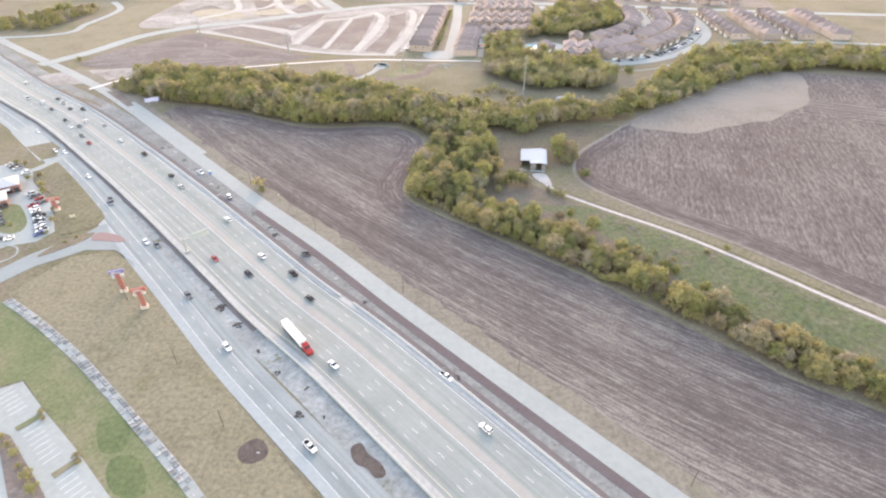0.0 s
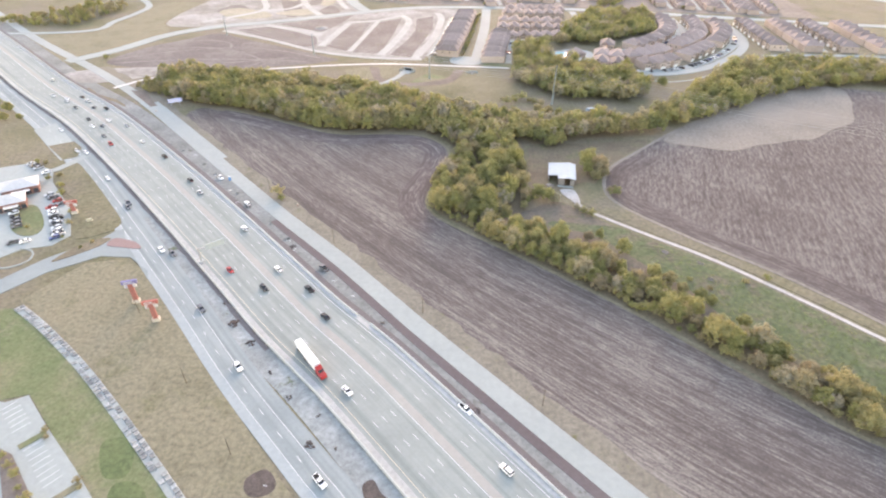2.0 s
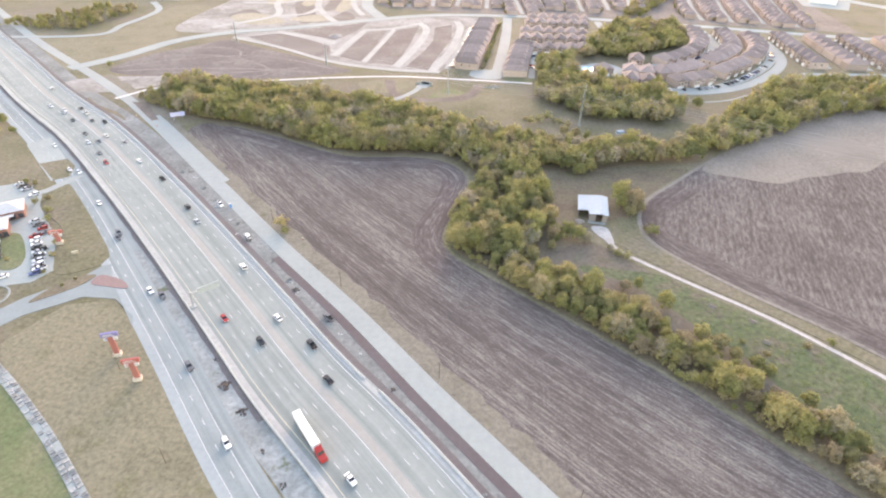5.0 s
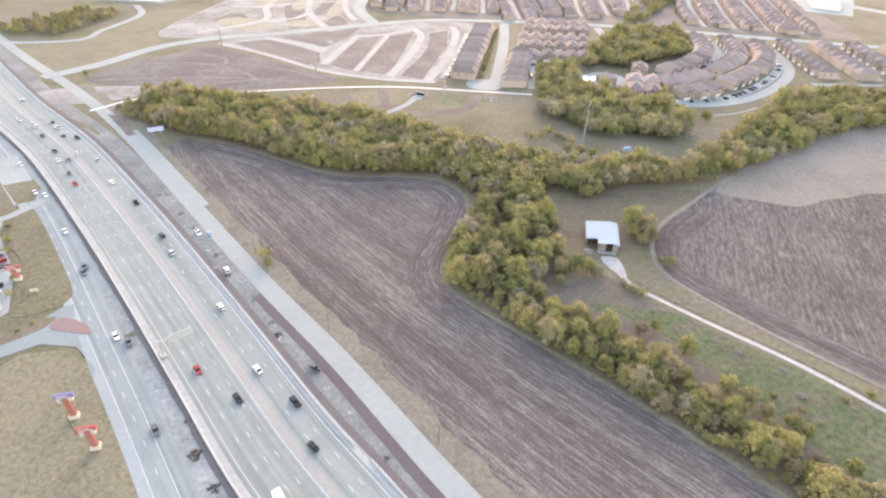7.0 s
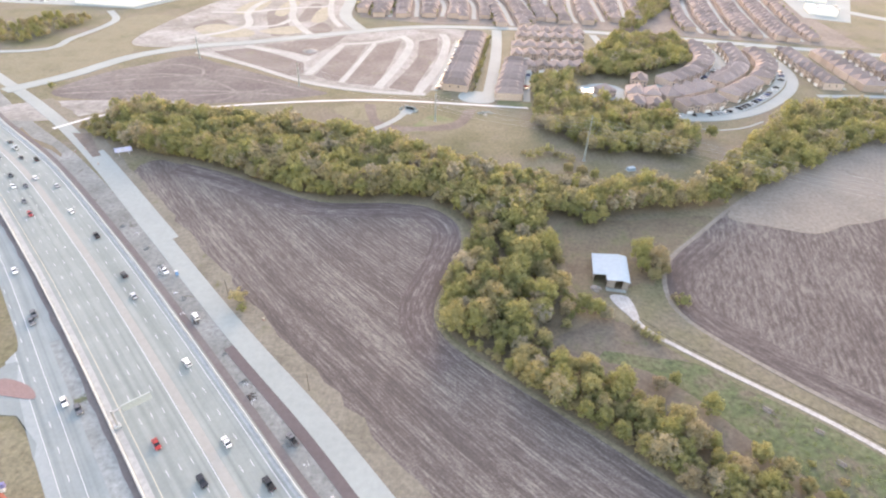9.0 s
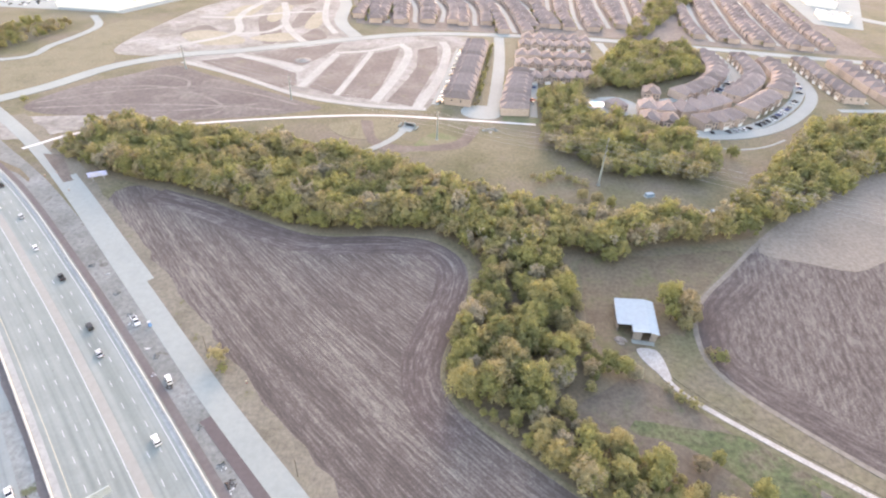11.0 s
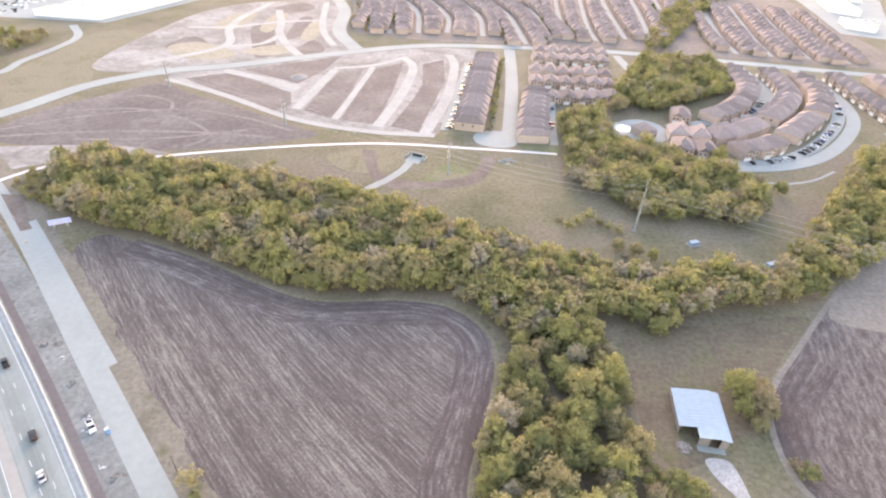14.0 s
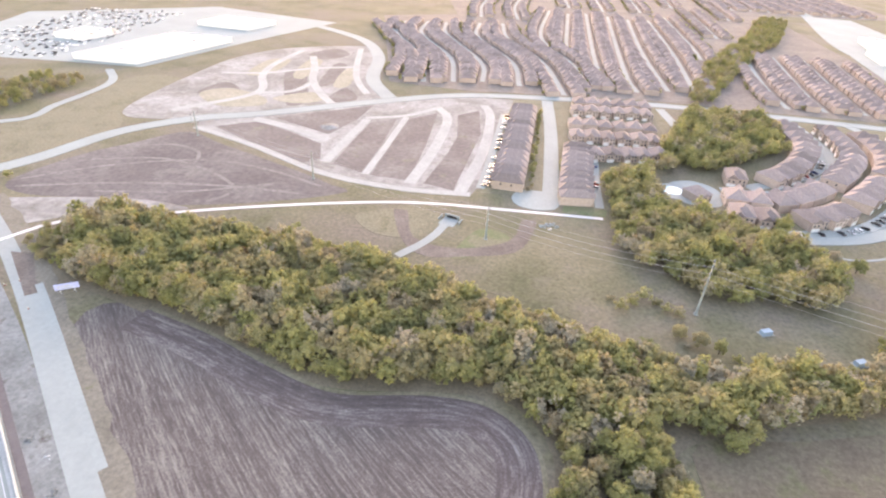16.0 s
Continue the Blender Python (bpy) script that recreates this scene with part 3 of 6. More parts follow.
ribbon("verge_west", shifted(NEAR, -45), shifted(NEAR, -36.0), 0.07, PALE_MUD, "bare trampled verge between the carriageways", "ground")
ribbon("works_strip", shifted(NEAR, 2.5), shifted(NEAR, 13), 0.06, MUD, "muddy roadworks strip with scattered debris", "ground")
strip = [q for q in FL if q.x > -103 and q.x < 150]
ribbon("asphalt_lane_east", shifted(strip, -3.7), strip, 0.13, earth("brown_asphalt", [(0.3, (0.095, 0.077, 0.077)), (0.7, (0.115, 0.097, 0.096))], 0.03, 0.6, relief=0.01, grain=0.12), "new brown-black asphalt lane beside concrete")
VERGE = earth("verge_straw", [(0.3, (0.135, 0.122, 0.092)), (0.55, (0.178, 0.160, 0.128)), (0.75, (0.165, 0.152, 0.11))], 0.06, 0.6, (0.15, 0.6, 0.7, (0.10, 0.10, 0.045)))
side = [q for q in FL if -330 < q.x < 190]
ribbon("verge_east", shifted(side, 8.0), ragged(shifted(side, 16.0), 1.3, 5), 0.08, VERGE, "straw-coloured grass verge between road and field", "ground")
ramp_side = [q for q in NEAR if q.x < -135]
ribbon("exit_lane", shifted(ramp_side, -44.5), shifted(ramp_side, -38.0), 0.115, FRONTAGE, "grey concrete exit lane joining the frontage road", uv=True)
FRONTAGE_EDGE = earth("frontage_shoulder_concrete", [(0.3, (0.235, 0.268, 0.27)), (0.7, (0.275, 0.308, 0.306))], 0.03, 0.5, relief=0.01, grain=0.12)
LFN = [q for q in LF if -600 < q.x < 60]
for off in (3.4, 9.4):
    a, b, z = solid_line(LFN, off, 0.135)
    ribbon("lane_line", a, b, z, WHITE, "solid painted edge line on concrete", "road marking", depth=0.006)
bm = bmesh.new()
dashes(bm, LFN, 6.4, 0.15)
tagged(mesh_object("lane_dashes", bm, WHITE), "row of white lane dashes", "road marking", kind="stuff")
ribbon("frontage_shoulder", shifted(LFN, 0.1), shifted(LFN, 3.2), 0.126, FRONTAGE_EDGE, "pale concrete shoulder of the frontage road", depth=0.004)


# ---- vehicles ----
def paint(name, colour, rough=0.3):
    return plain(name, colour, rough, 0.0, 3.0, 0.04)


PAINTS = {"white": paint("white_car_paint", (0.78, 0.78, 0.77)), "black": paint("black_car_paint", (0.025, 0.025, 0.028)), "grey": paint("grey_car_paint", (0.12, 0.12, 0.125)),
          "silver": paint("silver_car_paint", (0.45, 0.46, 0.47)), "red": paint("red_car_paint", (0.35, 0.035, 0.03)), "blue": paint("blue_car_paint", (0.06, 0.09, 0.22))}
GLASS = plain("dark_glass", (0.02, 0.024, 0.028), 0.12)
RUBBER = plain("tyre_rubber", (0.02, 0.02, 0.02), 0.9)
LAMP = plain("headlight_glass", (0.8, 0.8, 0.78), 0.2)
TAIL = plain("tail_light", (0.30, 0.02, 0.02), 0.3)


def extrude_profile(bm, prof, y0, y1, taper=0.0):
    """A side profile of x, z points drawn across from y0 to y1, drawn in by taper at the top."""
    zs = [p[1] for p in prof]
    lo, hi = min(zs), max(zs)
    rows_ = []
    for y in (y0, y1):
        rows_.append([bm.verts.new((x, y * (1 - taper * (z - lo) / (hi - lo)), z)) for x, z in prof])
    n = len(prof)
    for k in range(n):
        j = (k + 1) % n
        bm.faces.new((rows_[0][k], rows_[0][j], rows_[1][j], rows_[1][k]))
    bm.faces.new(rows_[0][::-1])
    bm.faces.new(rows_[1])


CAR_MESHES = {}


def as_mesh(name, bm, mat):
    me = bpy.data.meshes.new(name)
    bmesh.ops.recalc_face_normals(bm, faces=bm.faces)
    bm.to_mesh(me)
    bm.free()
    me.materials.append(mat)
    return me


def car_meshes(colour, style):
    if (colour, style) in CAR_MESHES:
        return CAR_MESHES[colour, style]
    body_p = {"sedan": [(-2.35, 0.45), (-2.35, 0.95), (-1.5, 1.0), (0.95, 1.0), (2.1, 0.85), (2.35, 0.7), (2.35, 0.4), (2.0, 0.28), (-2.1, 0.28)],
              "suv": [(-2.4, 0.5), (-2.4, 1.1), (0.9, 1.12), (2.2, 0.98), (2.4, 0.8), (2.4, 0.45), (2.1, 0.34), (-2.2, 0.34)],
              "pickup": [(-2.8, 0.55), (-2.8, 1.12), (-0.6, 1.12), (1.3, 1.12), (2.6, 1.02), (2.8, 0.85), (2.8, 0.5), (2.5, 0.38), (-2.6, 0.38)]}[style]
    cab_p = {"sedan": [(-1.75, 0.99), (-1.05, 1.42), (0.25, 1.45), (1.05, 0.99)], "suv": [(-2.3, 1.1), (-2.05, 1.66), (0.2, 1.7), (1.0, 1.1)],
             "pickup": [(-0.65, 1.1), (-0.5, 1.78), (0.75, 1.8), (1.5, 1.1)]}[style]
    half = 0.92 if style == "sedan" else 0.98
    out = []
    bm = bmesh.new()
    extrude_profile(bm, body_p, -half, half, 0.06)
    out.append(("body", as_mesh("body", bm, PAINTS[colour]), ""))
    bm = bmesh.new()
    extrude_profile(bm, cab_p, -half * 0.9, half * 0.9, 0.18)
    out.append(("glazing", as_mesh("glazing", bm, GLASS), "dark tinted glazing"))
    bm = bmesh.new()
    top = max(p[1] for p in cab_p)
    xs = [p[0] for p in cab_p if p[1] > top - 0.1]
    box(bm, min(xs) + 0.05, -half * 0.72, top - 0.02, max(xs) - 0.05, half * 0.72, top + 0.05)
    out.append(("roof", as_mesh("roof", bm, PAINTS[colour]), ""))
    if style == "pickup":
        # the bed isn't hollow: a thin black sheet on the body's top stands for it
        bm = bmesh.new()
        box(bm, -2.65, -0.78, 1.12, -0.75, 0.78, 1.135)
        out.append(("cargo_bed", as_mesh("cargo_bed", bm, RUBBER), "thin black sheet in place of the open cargo bed"))
    fx, bx = max(p[0] for p in body_p), min(p[0] for p in body_p)
    for y in (-0.65, 0.65):
        bm = bmesh.new()
        box(bm, fx - 0.12, y - 0.18, 0.62, fx + 0.02, y + 0.18, 0.78)
        out.append(("headlight", as_mesh("headlight", bm, LAMP), "clear headlight"))
        bm = bmesh.new()
        box(bm, bx - 0.02, y - 0.16, 0.72, bx + 0.1, y + 0.16, 0.9)
        out.append(("tail_light", as_mesh("tail_light", bm, TAIL), "red tail light"))
    for x in (bx * 0.62, fx * 0.62):
        for y in (-half + 0.08, half - 0.08):
            bm = bmesh.new()
            tube(bm, (x, y - 0.12, 0.34), (x, y + 0.12, 0.34), 0.34, 0.34, 12)
            out.append(("wheel", as_mesh("wheel", bm, RUBBER), "black tyre"))
    CAR_MESHES[colour, style] = out
    return out


STYLE_WORD = {"sedan": "saloon car", "suv": "sport utility vehicle", "pickup": "pickup truck"}


def car(x, y, z, turn, colour, style, where, group):
    root = thing("car" if style != "pickup" else "pickup_truck", pose(x, y, z, 0, 0, turn), f"{colour} {STYLE_WORD[style]} {where}", "car", group)
    for nm, me, lab in car_meshes(colour, style):
        o = new(nm, me)
        o.parent = root
        tagged(o, lab)
    return root


def along(line, x):
    """The point of a line nearest to that x, and its heading in degrees."""
    k = min(range(1, len(line) - 1), key=lambda i: abs(line[i].x - x))
    t = line[k + 1] - line[k - 1]
    return line[k], math.degrees(math.atan2(t.y, t.x))


def lane_car(x, y, colour, style, back=False, z=0.56, where="on the concrete motorway", group="motorway traffic", line=EDGE):
    k = min(range(1, len(line) - 1), key=lambda i: (line[i].x - x) ** 2 + (line[i].y - y) ** 2)
    t = line[k + 1] - line[k - 1]
    return car(x, y, z, math.degrees(math.atan2(t.y, t.x)) + (180 if back else 0), colour, style, where, group)


for x, y, colour, style in (
        (-40.1, 138.4, "white", "sedan"), (-56.5, 151.3, "black", "pickup"), (14.4, 111.2, "white", "suv"),
        (-56.4, 175.7, "black", "sedan"), (-67.0, 192.2, "black", "pickup"), (-84.5, 205.2, "white", "sedan"), (-105.7, 202.8, "red", "sedan"),
        (-86.7, 191.6, "black", "suv"), (-110.8, 236.5, "white", "suv"), (-147.9, 270.6, "silver", "sedan"), (-187.2, 311.7, "black", "pickup"),
        (-211.2, 331.1, "white", "sedan"), (-229.3, 326.3, "red", "suv"), (-285.8, 396.8, "white", "pickup"),
        (-266.0, 364.0, "black", "sedan"), (-256.1, 352.2, "white", "sedan"), (-250.4, 353.7, "grey", "sedan"),
):
    west = (EDGE[min(range(len(EDGE)), key=lambda i: (EDGE[i].x - x) ** 2 + (EDGE[i].y - y) ** 2)] - Vector((x, y, 0))).length > 17
    lane_car(x, y, colour, style, west)
for x, y, colour, style in (
        (-234.4, 355.7, "silver", "sedan"), (-264.8, 384.2, "black", "pickup"), (-251.0, 362.8, "white", "sedan"), (-274.7, 385.5, "grey", "sedan"), 
        (-287.4, 383.9, "black", "sedan"), (-303.6, 400.0, "white", "sedan"), (-318.2, 405.8, "white", "pickup"), (-295.2, 405.0, "grey", "suv"), 
        (-301.3, 395.6, "silver", "sedan"), (-159.0, 283.7, "black", "suv"), (-240.4, 338.0, "grey", "sedan"),
        (-340.2, 439.5, "white", "suv"),
):
    west = (EDGE[min(range(len(EDGE)), key=lambda i: (EDGE[i].x - x) ** 2 + (EDGE[i].y - y) ** 2)] - Vector((x, y, 0))).length > 17
    lane_car(x, y, colour, style, west)
for x, y, colour, style in (
        (-82.2, 147.3, "white", "suv"), (-41.9, 104.3, "white", "pickup"), (-137.4, 214.0, "grey", "suv"), (-144.0, 216.7, "white", "sedan"), (-108.4, 177.2, "grey", "suv"),
        (-181.1, 256.8, "grey", "suv"), (-206.9, 282.6, "white", "sedan"), (-245.4, 316.3, "white", "sedan"), (-238.3, 314.1, "white", "sedan"), (-274.3, 345.6, "white", "sedan"),
        (-179.4, 252.8, "grey", "sedan"),
):
    lane_car(x, y, colour, style, True, 0.13, "on the frontage road", "frontage traffic", LF)


def lorry(x, y, turn):
    root = thing("articulated_lorry", pose(x, y, 0.56, 0, 0, turn), "lorry with a red tractor and a long white box trailer", "truck", "motorway traffic")
    bm = bmesh.new()
    box(bm, -14.2, -1.28, 1.15, 1.2, 1.28, 4.05)
    bmesh.ops.bevel(bm, geom=bm.edges[:], offset=0.08, segments=1, affect="EDGES")
    part("trailer", bm, PAINTS["white"], root, "long white box trailer")
    bm = bmesh.new()
    extrude_profile(bm, [(1.7, 0.9), (1.7, 3.5), (2.2, 3.7), (3.7, 2.9), (4.2, 2.1), (6.0, 1.9), (6.3, 1.6), (6.3, 0.6), (1.7, 0.6)], -1.2, 1.2, 0.08)
    part("tractor", bm, PAINTS["red"], root, "red bonneted tractor unit")
    bm = bmesh.new()
    extrude_profile(bm, [(3.72, 2.92), (4.22, 2.14), (4.27, 2.18), (3.77, 2.96)], -1.0, 1.0)
    part("windscreen", bm, GLASS, root)
    bm = bmesh.new()
    box(bm, -13.9, -0.5, 0.8, 4.0, 0.5, 1.15)
    part("chassis", bm, RUBBER, root)
    for x0 in (-13.0, -11.7, 1.9, 3.1, 5.3):
        for y0 in (-1.0, 1.0):
            bm = bmesh.new()
            tube(bm, (x0, y0 - 0.25, 0.5), (x0, y0 + 0.25, 0.5), 0.5, 0.5, 12)
            part("wheel", bm, RUBBER, root)


lorry(-53.4, 148.0, -49.2)


# ---- building site ----
def pile(x, y, r, h, mat, label, name="rubble_heap", category="heap", n=26, seed=0):
    """A heap of many broken pieces."""
    q = random.Random(seed + int(x * 7 + y))
    bm = bmesh.new()
    for _ in range(n):
        a, d = q.uniform(0, 6.3), r * math.sqrt(q.random())
        s = q.uniform(0.12, 0.3) * r
        box(bm, -s, -s * q.uniform(0.4, 1), -0.1, s, s * q.uniform(0.4, 1), s * 0.6, pose(x + d * math.cos(a), y + d * math.sin(a), h * (1 - d / r) * 0.7, q.uniform(-25, 25), q.uniform(-25, 25), q.uniform(0, 180)))
    return tagged(mesh_object(name, bm, mat), label, category, "heaps", "stuff")


def mound(name, x, y, r, h, mat, label, seed=2):
    """A rounded heap with an uneven surface."""
    q = random.Random(seed)
    bm = bmesh.new()
    rings = []
    for k in range(6):
        t = k / 6
        rings.append([bm.verts.new((x + r * (1 - t) * q.uniform(0.9, 1.1) * math.cos(a), y + r * (1 - t) * q.uniform(0.9, 1.1) * math.sin(a), -0.1 + h * math.sin(t * 1.57) * q.uniform(0.88, 1.1))) for a in (2 * math.pi * i / 18 for i in range(18))])
    top = bm.verts.new((x, y, h))
    for lo, hi in zip(rings, rings[1:]):
        for i in range(18):
            bm.faces.new((lo[i], lo[(i + 1) % 18], hi[(i + 1) % 18], hi[i]))
    for i in range(18):
        bm.faces.new((rings[-1][i], rings[-1][(i + 1) % 18], top))
    return tagged(mesh_object(name, bm, mat, smooth=True), label, "heap", "heaps")


SITE_STREET = earth("site_street_caliche", [(0.3, (0.285, 0.285, 0.265)), (0.7, (0.36, 0.36, 0.335))], 0.04, 0.4, relief=0.02, grain=0.18)
TRACK_SOIL = earth("tracked_soil", [(0.35, (0.140, 0.124, 0.117)), (0.65, (0.195, 0.178, 0.168))], 0.05, 0.4)


def road_on(name, pts, width, z, mat, label, category="road", kerb=True, step=8):
    line = spline(pts, step)
    ob = ribbon(name, shifted(line, -width / 2), shifted(line, width / 2), z, mat, label, category)
    if kerb:
        bm = bmesh.new()
        wall_strip(bm, line, -width / 2 - 0.25, -width / 2, 0.0, z + 0.13)
        wall_strip(bm, line, width / 2, width / 2 + 0.25, 0.0, z + 0.13)
        part("kerb", bm, NEWCONC, ob)
    return line


flat("site_soil", [(-327, 496), (-312, 540), (-290, 568), (-264, 596), (-230, 578), (-160, 541), (-134, 525), (-122, 518), (-153, 501), (-211, 484), (-270, 483), (-306, 482)], 0.04, GRADED, "dark graded soil with tyre tracks")
flat("site_lots", [(-267, 622), (-262, 606), (-207, 579), (-144, 542), (-92, 527), (-46, 525), (-34, 560), (-24, 640), (-8, 735), (-64, 735), (-134, 700), (-227, 645)], 0.05, CHALK, "scraped pale building plots", smooth=False)
LOT = earth("lot_soil", [(0.3, (0.118, 0.099, 0.092)), (0.55, (0.158, 0.137, 0.126)), (0.75, (0.215, 0.198, 0.180))], 0.03, 0.3, (0.05, 0.58, 0.68, (0.165, 0.155, 0.115)))
for ring in ([(-250, 611), (-222, 628), (-196, 615), (-160, 592), (-153, 565), (-168, 551), (-208, 583)],
             [(-142, 558), (-139, 600), (-134, 644), (-114, 658), (-116, 600), (-120, 547)],
             [(-113, 544), (-109, 600), (-104, 660), (-82, 680), (-83, 610), (-87, 541)],
             [(-77, 538), (-66, 590), (-61, 625), (-64, 679), (-46, 695), (-43, 636), (-57, 531)],
             [(-212, 640), (-160, 612), (-146, 650), (-140, 690), (-170, 668)]):
    flat("plot", ring, 0.09, LOT, "bare brown building plot between pale streets", smooth=False)
for pts, w in (([(-263, 607), (-208, 580), (-145, 542), (-92, 528), (-46, 527)], 6), ([(-227, 634), (-196, 622), (-157, 600)], 9), ([(-148, 560), (-143, 610), (-138, 652)], 7), ([(-117, 545), (-112, 600), (-107, 664)], 5),
               ([(-86, 536), (-76, 600), (-72, 668), (-84, 697)], 8), ([(-53, 527), (-40, 600), (-36, 680), (-42, 712)], 8), ([(-140, 655), (-108, 668), (-84, 694)], 6)):
    road_on("site_street", pts, w, 0.12, SITE_STREET, "pale unfinished street between building plots", kerb=False)
for pts in ([(-322, 500), (-280, 530), (-225, 548), (-180, 540), (-140, 522)], [(-318, 490), (-262, 505), (-200, 512), (-150, 510)], [(-300, 535), (-255, 545), (-215, 530), (-190, 508), (-200, 490)], [(-290, 560), (-262, 570), (-238, 560), (-232, 540)], [(-270, 492), (-220, 500), (-170, 520)]):
    road_on("tyre_track", pts, 2.6, 0.06, TRACK_SOIL, "pale tyre track over the graded soil", "track", kerb=False)
mound("caliche_heap", -163.5, 629, 8, 1.8, CHALK, "heap of pale caliche on the building site")
flat("site_white", [(-335, 628), (-333, 760), (-317, 835), (-271, 890), (-181, 912), (-160, 782), (-136, 710), (-227, 650), (-270, 626)], 0.05, CHALK, "wide scraped white building site")
for ring in ([(-303, 692), (-292, 729), (-266, 701), (-278, 679)], [(-250, 778), (-236, 797), (-216, 740), (-200, 688), (-213, 673), (-232, 720)], [(-250, 860), (-225, 840), (-205, 870), (-228, 895)], [(-205, 740), (-192, 752), (-196, 820), (-210, 820)], [(-178, 735), (-164, 720), (-160, 700), (-185, 690)]):
    flat("soil_heap_patch", ring, 0.09, LOT, "brown soil patch on the white site")
road_on("road_arterial", [(-360, 490), (-334.8, 530), (-311, 587), (-270, 626), (-227, 647), (-134, 704), (-64, 738), (29, 749), (123, 750), (229, 738), (361, 718), (520, 700), (900, 680)], 13, 0.155, PAVING, "pale concrete street round the estate")
road_on("road_creek", [(-284, 429), (-279, 436), (-262, 457), (-216, 473), (-166, 490), (-114, 504), (-72, 510.5), (-19, 510), (34, 508.5)], 2.8, 0.16, plain("bright_concrete", (0.50, 0.49, 0.475), 0.7), "bright new concrete path beyond the wood", "path", False)
road_on("road_far_west", [(-291.8, 1031.6), (-209.8, 957.6), (-170.8, 871.7), (-157.9, 774.4), (-129.5, 712.4)], 14, 0.13, PAVING, "pale curving estate street")
road_on("road_side", [(-560, 560), (-407.5, 588), (-395, 634), (-390, 686), (-396, 713), (-420, 745)], 7, 0.13, PAVING, "narrow pale road by the scrub")
flat("site_grass_west", [(-420, 470), (-345, 500), (-318, 590), (-340, 640), (-325, 720), (-380, 730), (-385, 640), (-400, 585), (-470, 560)], 0.03, DRY, "straw-coloured grass between the roads")
flat("creek_yard", [(-300, 440), (-250, 470), (-205, 480), (-250, 486), (-330, 470), (-340, 445)], 0.05, CHALK, "pale muddy works yard by the creek")

# ---- houses ----
BRICK = plain("tan_brick", (0.46, 0.36, 0.295), 0.9, 0, 0.5, 0.12, 0.2)
SHINGLE = plain("brown_shingles", (0.235, 0.188, 0.172), 0.85, 0, 0.8, 0.18, 0.22)
TRIM = plain("white_trim", (0.72, 0.70, 0.66), 0.6)
PANE = plain("window_pane", (0.05, 0.06, 0.07), 0.15)
HOUSE = {}


def hip(bm, x0, y0, x1, y1, z0, z1, over=0.45):
    """A hipped roof with its ridge along the longer side."""
    x0, y0, x1, y1 = x0 - over, y0 - over, x1 + over, y1 + over
    w, d = x1 - x0, y1 - y0
    h = min(w, d) / 2
    a, b = ((x0 + h, (y0 + y1) / 2), (x1 - h, (y0 + y1) / 2)) if w > d else (((x0 + x1) / 2, y0 + h), ((x0 + x1) / 2, y1 - h))
    e = [bm.verts.new((x, y, z0)) for x, y in ((x0, y0), (x1, y0), (x1, y1), (x0, y1))]
    r = [bm.verts.new((*p, z1)) for p in (a, b)]
    if w > d:
        fs = ((e[0], e[1], r[1], r[0]), (e[1], e[2], r[1]), (e[2], e[3], r[0], r[1]), (e[3], e[0], r[0]))
    else:
        fs = ((e[0], e[1], r[0]), (e[1], e[2], r[1], r[0]), (e[2], e[3], r[1]), (e[3], e[0], r[0], r[1]))
    for f in fs:
        bm.faces.new(f)
    bm.faces.new(e[::-1])


def gable(bm, x0, x1, y0, y1, z0, z1):
    """A gabled cross roof whose ridge runs along y."""
    m = (x0 + x1) / 2
    v = [bm.verts.new(p) for p in ((x0, y0, z0), (x1, y0, z0), (m, y0, z1), (x0, y1, z0), (x1, y1, z0), (m, y1, z1))]
    for f in ((0, 1, 2), (5, 4, 3), (0, 2, 5, 3), (2, 1, 4, 5), (1, 0, 3, 4)):
        bm.faces.new([v[i] for i in f])


